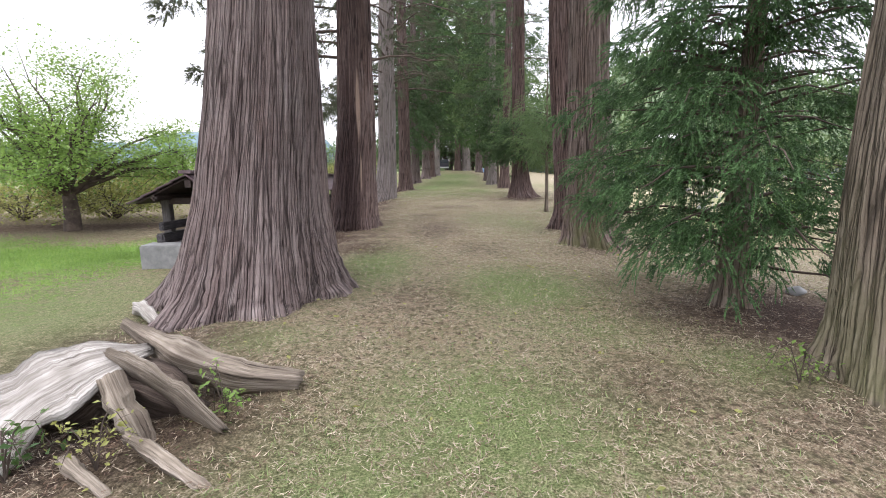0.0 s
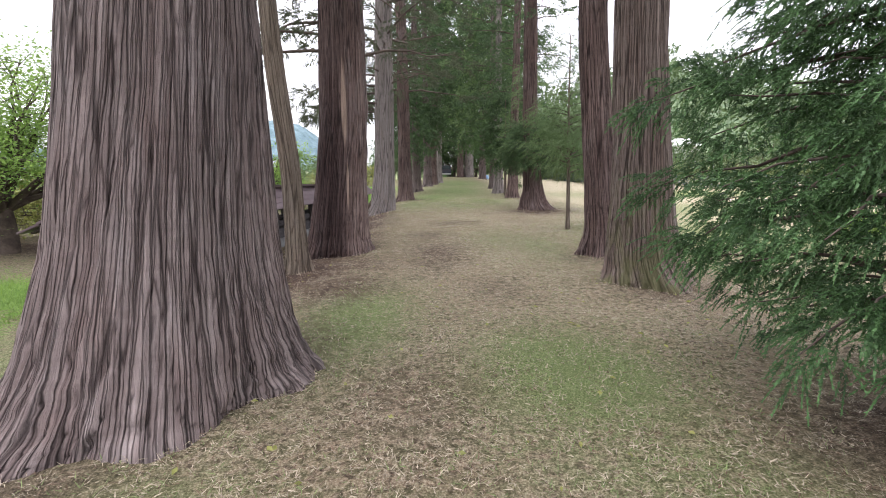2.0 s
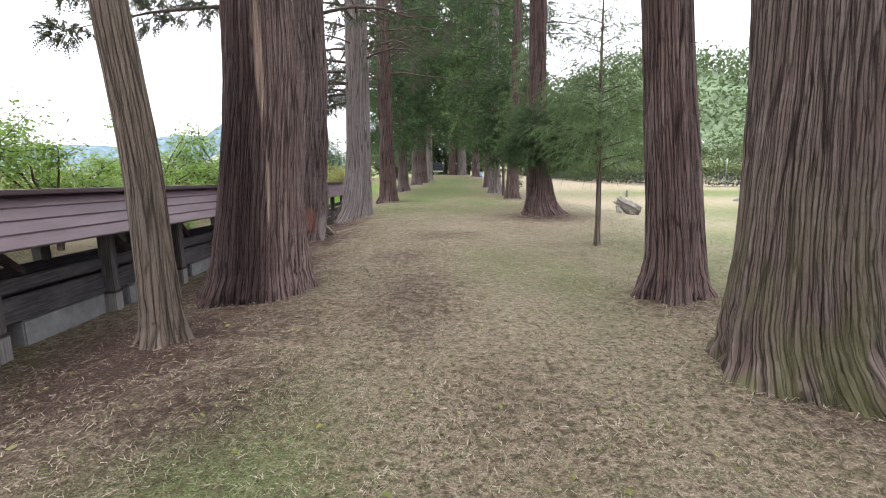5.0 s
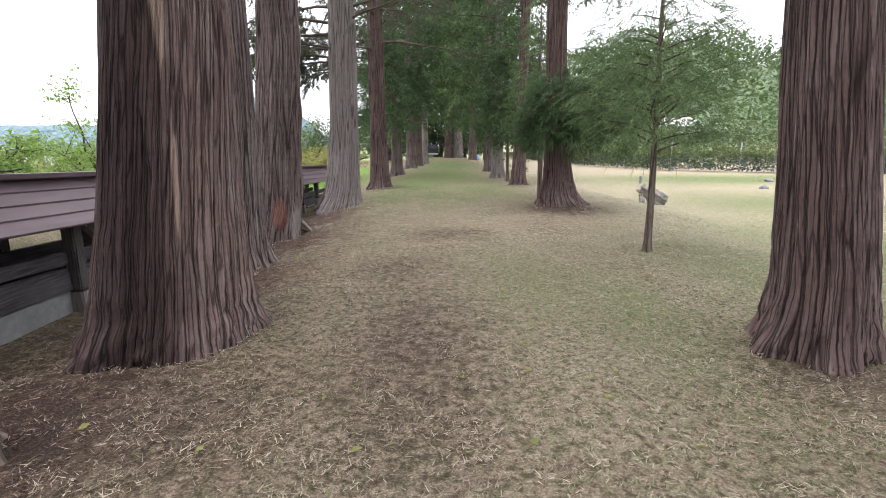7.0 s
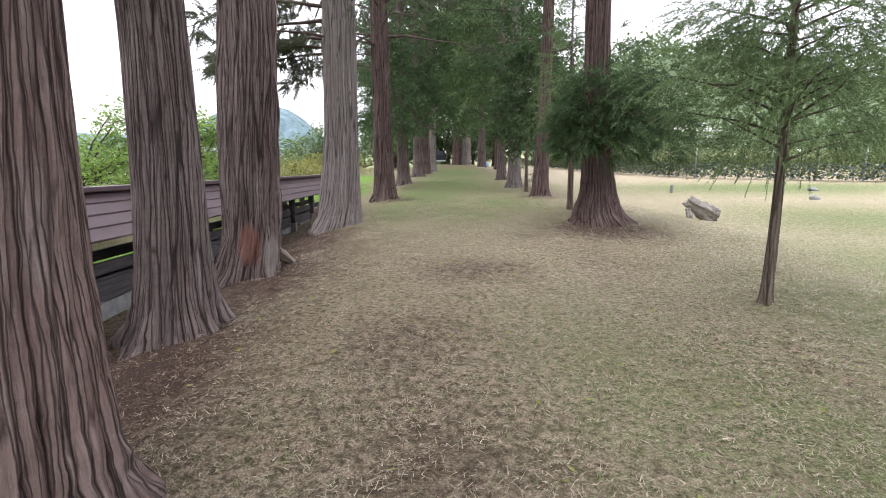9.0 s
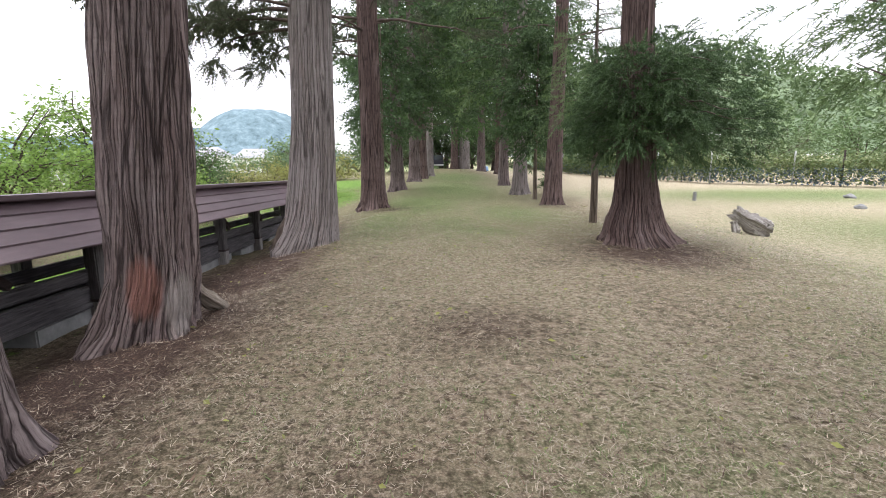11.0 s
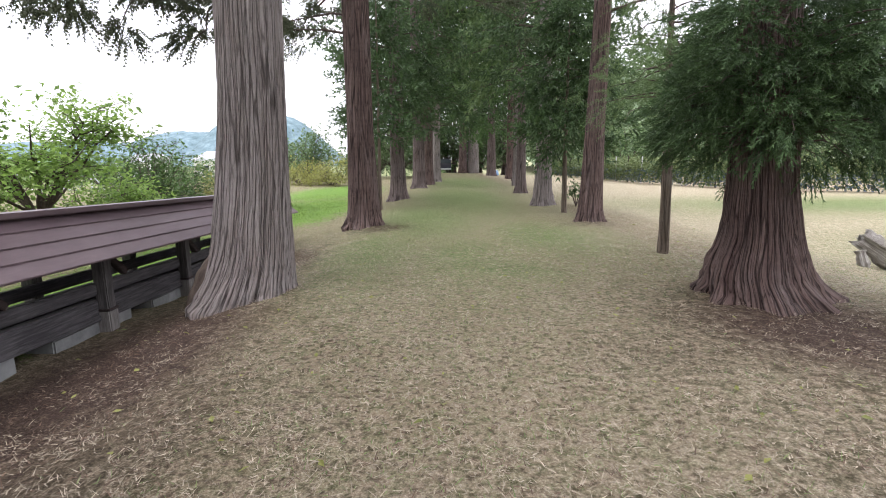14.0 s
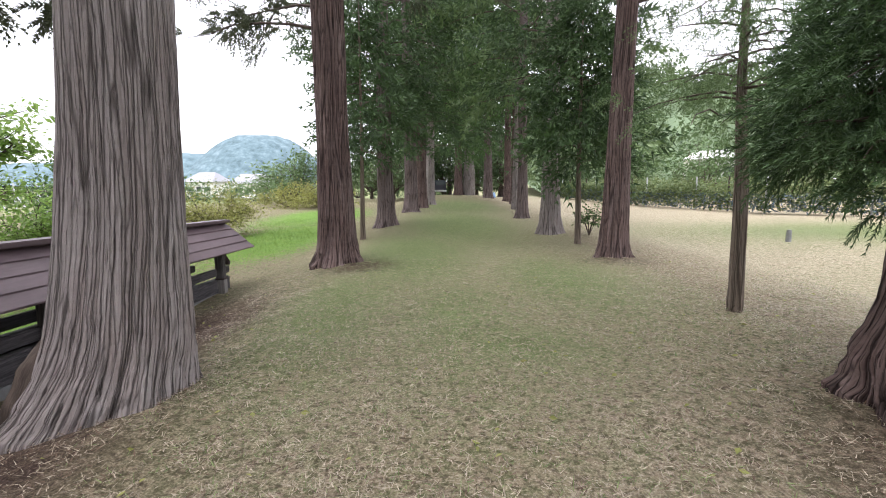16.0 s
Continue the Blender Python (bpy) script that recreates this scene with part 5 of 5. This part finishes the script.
def short_post(x, y):
    bm = bmesh.new()
    bmesh.ops.create_cone(bm, cap_ends=True, segments=14, radius1=0.07, radius2=0.065, depth=0.36)
    bmesh.ops.bevel(bm, geom=[e for e in bm.edges if len(e.link_faces) == 2 and e.calc_face_angle() > 1], offset=0.015, segments=2, affect="EDGES")
    bmesh.ops.translate(bm, verts=bm.verts, vec=(0, 0, 0.17))
    ob = part("marker_post", bm, CONCRETE)
    ob.location = (x, y, float(gz(x, y)))
    tagged(ob, "short grey marker post standing in the mown field", "post")


short_post(9.95, 30.5)


def stone(x, y, r, seed):
    bm = bmesh.new()
    bmesh.ops.create_icosphere(bm, subdivisions=3, radius=r)
    for v in bm.verts:
        v.co *= 1 + 0.35 * noise.noise(v.co * (1.3 / r) + Vector((seed, 0, 0)))
        v.co.z *= 0.6
    ob = part("field_stone", bm, CONCRETE, smooth=True)
    ob.location = (x, y, float(gz(x, y)) + r * 0.25)
    tagged(ob, "grey rounded stone lying in the grass", "stone", "stones in the field")


for i, (x, y, r) in enumerate(((12.6, 22.6, 0.2), (13.9, 27.5, 0.16), (9.4, 17.6, 0.15), (16.5, 31.0, 0.2), (3.9, 5.2, 0.1))):
    stone(x, y, r, i * 7.3)


# ---- wire fence panel ----
def wire_panel():
    thing = new("wire_fence")
    x, y = 9.0, 16.6
    thing.location = (x, y, float(gz(x, y)))
    tagged(thing, "thin wire fence panel between two posts in the field", "fence")
    for px in (-0.75, 0.75):
        part("post", box(0.03, 0.03, 1.05, Matrix.Translation((px, 0, 0.45)), 0.004), DARK_WOOD, thing)
    for h in (0.12, 0.3, 0.48, 0.66, 0.84):
        part("wire", box(1.5, 0.008, 0.008, Matrix.Translation((0, 0, h)), 0), STEEL, thing)
    for q in (-0.5, -0.25, 0.0, 0.25, 0.5):
        part("upright_wire", box(0.008, 0.008, 0.8, Matrix.Translation((q, 0.012, 0.48)), 0), STEEL, thing)


wire_panel()
broadleaf((8.6, 12.2), 1.25, 0.8, 150, LEAF_LIME, 0.08, 2500, "small green shrub in the mown field", 10, 0.0, 0.02, "shrub", "shrub")
broadleaf((3.95, 29.6), 0.9, 0.5, 151, LEAF_DARK, 0.07, 900, "leafy suckers beside a grey cedar", 8, 0.0, 0.015, "shrub", "shrub")


# ---- vineyard ----
def vine_row(points, seed, tall, label, far=False):
    rng = np.random.default_rng(seed)
    thing = new("vine_row")
    x0, y0 = points[0]
    base = Vector((x0, y0, float(gz(x0, y0))))
    thing.location = base
    tagged(thing, label, "vines", "vineyard rows")
    tops, nets = [], []
    for (xa, ya), (xb, yb) in zip(points, points[1:]):
        length = math.hypot(xb - xa, yb - ya)
        n = int(length * (130 if far else 460))
        t = rng.uniform(0, 1, n)
        clump = np.array([noise.noise(Vector((q * length * 0.5, seed, 0))) for q in t])
        z = tall * (0.08 + 0.84 * rng.uniform(0, 1, n) ** 0.8) * (1 + 0.28 * clump)
        tops.append(np.stack([xa + (xb - xa) * t + rng.normal(size=n) * 0.3, ya + (yb - ya) * t + rng.normal(size=n) * 0.3, z - 0.32], 1))
        m = int(length * 200)
        t = rng.uniform(0, 1, m)
        nets.append(np.stack([xa + (xb - xa) * t + rng.normal(size=m) * 0.12, ya + (yb - ya) * t - 0.25 + rng.normal(size=m) * 0.1, rng.uniform(0.1, 1.0, m) - 0.3], 1))
        if not far:
            for q in range(int(length / 2.2)):
                f = q * 2.2 / length
                gx, gy = xa + (xb - xa) * f, ya + (yb - ya) * f
                part("trellis_post", box(0.07, 0.07, tall + 0.5, Matrix.Translation(Vector((gx, gy, (tall + 0.1) / 2 - 0.4)) - base), 0.006), DARK_WOOD if q % 2 else STEEL, thing)
    v, f = leaves(rng, np.concatenate(tops) - np.array(base), 0.2)
    tagged(sheet("vine_leaves", v, f, LEAF_VINE, thing), kind="stuff")
    if not far:
        v, f = leaves(rng, np.concatenate(nets) - np.array(base), 0.17)
        tagged(sheet("bird_net", v, f, NET_BLUE, thing), kind="stuff")


vine_row(((34, 35.5), (24, 37.0), (17, 42.0), (14.2, 50.0), (12.5, 74.0)), 1, 1.75, "row of grape vines with blue bird net")
vine_row(((36, 39.0), (26, 40.5), (19.5, 45.0), (17.0, 52.0), (15.5, 76.0)), 2, 2.0, "row of yellowing grape vines behind", True)
vine_row(((38, 44.0), (28, 46.0), (22.5, 50.0), (20.0, 56.0), (18.5, 78.0)), 3, 2.2, "row of yellowing grape vines behind", True)
for i, (x, y, h, s) in enumerate(((15.5, 78, 7, 4.5), (22, 74, 6, 4.5), (29, 70, 6, 5), (36, 66, 6.5, 5), (44, 62, 6, 5), (52, 58, 6.5, 5.5), (27, 90, 8, 6), (38, 86, 8, 6), (50, 80, 8, 6), (62, 70, 8, 6), (64, 56, 7, 6), (76, 60, 8, 7))):
    broadleaf((x, y), h, s, 160 + i, LEAF_MID if i % 3 else LEAF_FAR, 0.42, 2600, "rounded green tree behind the vineyard", 16, 0.6, 0.15)


# ---- houses ----
def house(x, y, z, w, d, h, roof_h, turn, label, roof=None):
    thing = new("house")
    thing.matrix_world = pose(x, y, z, 0, 0, turn)
    tagged(thing, label, "house", "far houses")
    part("wall", box(w, d, h, Matrix.Translation((0, 0, h / 2)), 0.02), WHITE_WALL, thing)
    bm = bmesh.new()
    o = 0.7
    pts = [bm.verts.new(q) for q in ((-w / 2 - o, -d / 2 - o, h), (w / 2 + o, -d / 2 - o, h), (w / 2 + o, d / 2 + o, h), (-w / 2 - o, d / 2 + o, h), (-w / 2 + 1.5, 0, h + roof_h), (w / 2 - 1.5, 0, h + roof_h))]
    for f in ((0, 1, 5, 4), (2, 3, 4, 5), (1, 2, 5), (3, 0, 4), (3, 2, 1, 0)):
        bm.faces.new([pts[i] for i in f])
    part("roof", bm, roof or GREY_ROOF, thing)
    for q in range(3):
        win = part("window", box(1.5, 0.08, 1.2, Matrix.Translation((-w / 2 + w * (q + 0.5) / 3, -d / 2 - 0.03, h * 0.55)), 0.01), DARK_GLASS, thing)
        part("sill", box(1.7, 0.14, 0.08, Matrix.Translation((-w / 2 + w * (q + 0.5) / 3, -d / 2 - 0.06, h * 0.55 - 0.66)), 0.01), STEEL, win)


DARK_GLASS, _n, _k, _p = shader("window_glass")
_p.inputs["Base Color"].default_value = (0.03, 0.04, 0.05, 1)
_p.inputs["Roughness"].default_value = 0.08
PALE_ROOF = wood("pale_roof_sheet", (0.55, 0.53, 0.52), (0.66, 0.64, 0.63), (0.75, 0.73, 0.72), (1, 1, 1), 0.5, 0.001)
house(-80, 150, -2.4, 9, 8, 4.0, 2.4, 14, "white house with grey roof across the field")
house(-64, 154, -2.4, 8, 8, 4.4, 2.6, -10, "white house with grey hipped roof across the field")
house(-50, 150, -2.4, 9, 8, 3.8, 2.6, 8, "white house with grey roof across the field")
house(42, 92, 0.5, 7, 6, 4.0, 1.5, -20, "small pale-roofed house among the trees", PALE_ROOF)


# ---- far trellis poles ----
def pole_row():
    thing = new("trellis_poles")
    thing.location = (-40, 62, float(gz(-40, 62)))
    tagged(thing, "white trellis poles with slanting stays across a field", "trellis")
    for i in range(12):
        part("pole", box(0.12, 0.12, 3.0, Matrix.Translation((i * 1.7 - 12, (i % 3) * 1.5, 1.4)), 0.01), STEEL, thing)
        part("stay", box(0.1, 0.1, 2.4, Matrix.Translation((i * 1.7 - 11.3, (i % 3) * 1.5, 0.9)) @ Matrix.Rotation(radians(-35), 4, "Y"), 0.01), STEEL, thing)


pole_row()
for i in range(9):
    broadleaf((-75 + i * 9, 84 + (i % 3) * 6), 4.5, 6.0, 180 + i, LEAF_MID, 0.5, 1500, "green trees in a row beyond the fields", 14, 0.3, 0.1)


# ---- small truck at the avenue's end ----
def small_truck():
    thing = new("small_truck")
    x, y = 0.25, 76.0
    thing.location = (x, y, float(gz(x, y)))
    tagged(thing, "small dark truck parked at the avenue's end", "truck")
    body = shader("dark_paint")
    body[3].inputs["Base Color"].default_value = (0.03, 0.03, 0.045, 1)
    body[3].inputs["Roughness"].default_value = 0.3
    part("body", box(1.5, 2.6, 0.55, Matrix.Translation((0, 0.6, 0.75)), 0.05), body[0], thing)
    part("cab", box(1.45, 1.1, 1.3, Matrix.Translation((0, -0.9, 1.1)), 0.12), body[0], thing)
    part("windscreen", box(1.2, 0.03, 0.5, Matrix.Translation((0, -1.46, 1.4)), 0.01), DARK_GLASS, thing)
    part("bumper", box(1.5, 0.12, 0.2, Matrix.Translation((0, -1.5, 0.5)), 0.03), STEEL, thing, "pale bumper")
    for sx in (-0.62, 0.62):
        for sy in (-0.9, 1.3):
            bm = bmesh.new()
            bmesh.ops.create_cone(bm, cap_ends=True, segments=18, radius1=0.3, radius2=0.3, depth=0.18, matrix=Matrix.Translation((sx, sy, 0.3)) @ Matrix.Rotation(radians(90), 4, "Y"))
            bmesh.ops.bevel(bm, geom=bm.edges[:], offset=0.02, segments=1, affect="EDGES")
            part("wheel", bm, DARK_WOOD, thing)


small_truck()


def tarp(x, y):
    bm = bmesh.new()
    bmesh.ops.create_icosphere(bm, subdivisions=3, radius=0.5)
    for v in bm.verts:
        v.co *= 1 + 0.4 * noise.noise(v.co * 3.1)
        v.co.x *= 1.3
        v.co.z = max(-0.05, v.co.z * 0.9)
    ob = part("tarpaulin", bm, BLUE_SHEET, smooth=True)
    ob.location = (x, y, float(gz(x, y)) + 0.03)
    tagged(ob, "crumpled blue tarpaulin heap by a far cedar", "tarpaulin")


BLUE_SHEET = wood("blue_sheet", (0.05, 0.12, 0.25), (0.09, 0.19, 0.36), (0.3, 0.4, 0.5), (1, 1, 1), 0.5, 0.01)
tarp(5.3, 66.0)


# ---- grass, straw and litter ----
def relief(x, y):
    f = np.exp(-(np.hypot(x, y - 15) / 60) ** 2)
    return gz(x, y) + f * np.array([0.03 * noise.noise(Vector((a * 1.7, b * 1.7, 0))) for a, b in zip(x, y)])


def scatter(name, tries, region, length, width, rise, stand, weight, material, label, category, seed):
    """Thin bent blades strewn on the ground, more where weight is high."""
    rng = np.random.default_rng(seed)
    (xa, xb), (ya, yb) = region
    x, y = rng.uniform(xa, xb, tries), rng.uniform(ya, yb, tries)
    patch = np.array([noise.noise(Vector((a * 4.0, b * 4.0, 7))) + 1.1 * noise.noise(Vector((a * 17, b * 17, 3))) for a, b in zip(x, y)])
    edge = np.clip((x - xa) / 0.7, 0, 1) * np.clip((xb - x) / 1.5, 0, 1) * np.clip((yb - y) / 5, 0, 1)
    ok = rng.uniform(0, 1, tries) < weight(x, y) * (0.72 + 1.3 * patch) * edge
    x, y = x[ok], y[ok]
    n = len(x)
    z = relief(x, y)
    az = rng.uniform(0, 6.28, n)
    el = np.abs(rng.normal(size=n)) * stand
    L = length * rng.uniform(0.5, 1.4, n)
    d = np.stack([np.cos(az) * np.cos(el), np.sin(az) * np.cos(el), np.sin(el)], 1)
    w = np.stack([-np.sin(az), np.cos(az), rng.normal(size=n) * 0.3], 1) * (width * rng.uniform(0.6, 1.3, n))[:, None] * 0.5
    p = np.stack([x, y, z + rng.uniform(0.002, rise, n)], 1)
    v = np.stack([p - w, p + w, p + d * L[:, None]], 1).reshape(-1, 3)
    ob = sheet(name, v, np.arange(len(v)).reshape(-1, 3), material)
    tagged(ob, label, category, kind="stuff")


LUSH = lambda x, y: 1.1 * blobs(x, y, LUSH_SPOTS) - 0.25
scatter("lush_grass", 260000, ((-12.5, -4.2), (5.0, 12.5)), 0.085, 0.008, 0.01, 0.8, LUSH, GRASS_LUSH, "lush green grass beyond the flume", "grass", 310)
scatter("lush_grass", 140000, ((-8.5, -3.2), (12.5, 42.0)), 0.1, 0.01, 0.01, 0.8, LUSH, GRASS_LUSH, "lush green grass beyond the flume", "grass", 311)
WALKED = ((-3.4, 7.0), (0.8, 27.0))
cover = lambda x, y: (blobs(x, y, GREEN_SPOTS), blobs(x, y, BARE_SPOTS))
scatter("cut_straw", 720000, WALKED, 0.048, 0.005, 0.026, 0.25, lambda x, y: 0.72 - 0.4 * cover(x, y)[0] - 0.6 * cover(x, y)[1], STRAW, "pale cut straw strewn over the mown grass", "straw", 300)
scatter("grass_blades", 560000, WALKED, 0.045, 0.0055, 0.012, 0.55, lambda x, y: 0.22 + 0.75 * cover(x, y)[0] - 0.35 * cover(x, y)[1], GRASS_GREEN, "short green grass blades among the straw", "grass", 301)
scatter("brown_litter", 260000, WALKED, 0.05, 0.0056, 0.024, 0.22, lambda x, y: 0.26 + 0.7 * cover(x, y)[1], LITTER, "brown cedar twigs and needles on the ground", "litter", 302)


def fallen_leaves():
    rng = np.random.default_rng(303)
    n = 900
    x, y = rng.uniform(-3.6, 6, n), rng.uniform(1.2, 26, n)
    pos = np.stack([x, y, relief(x, y) + 0.02], 1)
    v, f = leaves(rng, pos, 0.055, 0.1)
    v[:, 2] = np.maximum(v[:, 2], np.repeat(pos[:, 2] - 0.012, 4))
    tagged(sheet("fallen_leaves", v, f, LEAF_YELLOW), "pale fallen leaves scattered on the grass", "leaves", kind="stuff")


fallen_leaves()
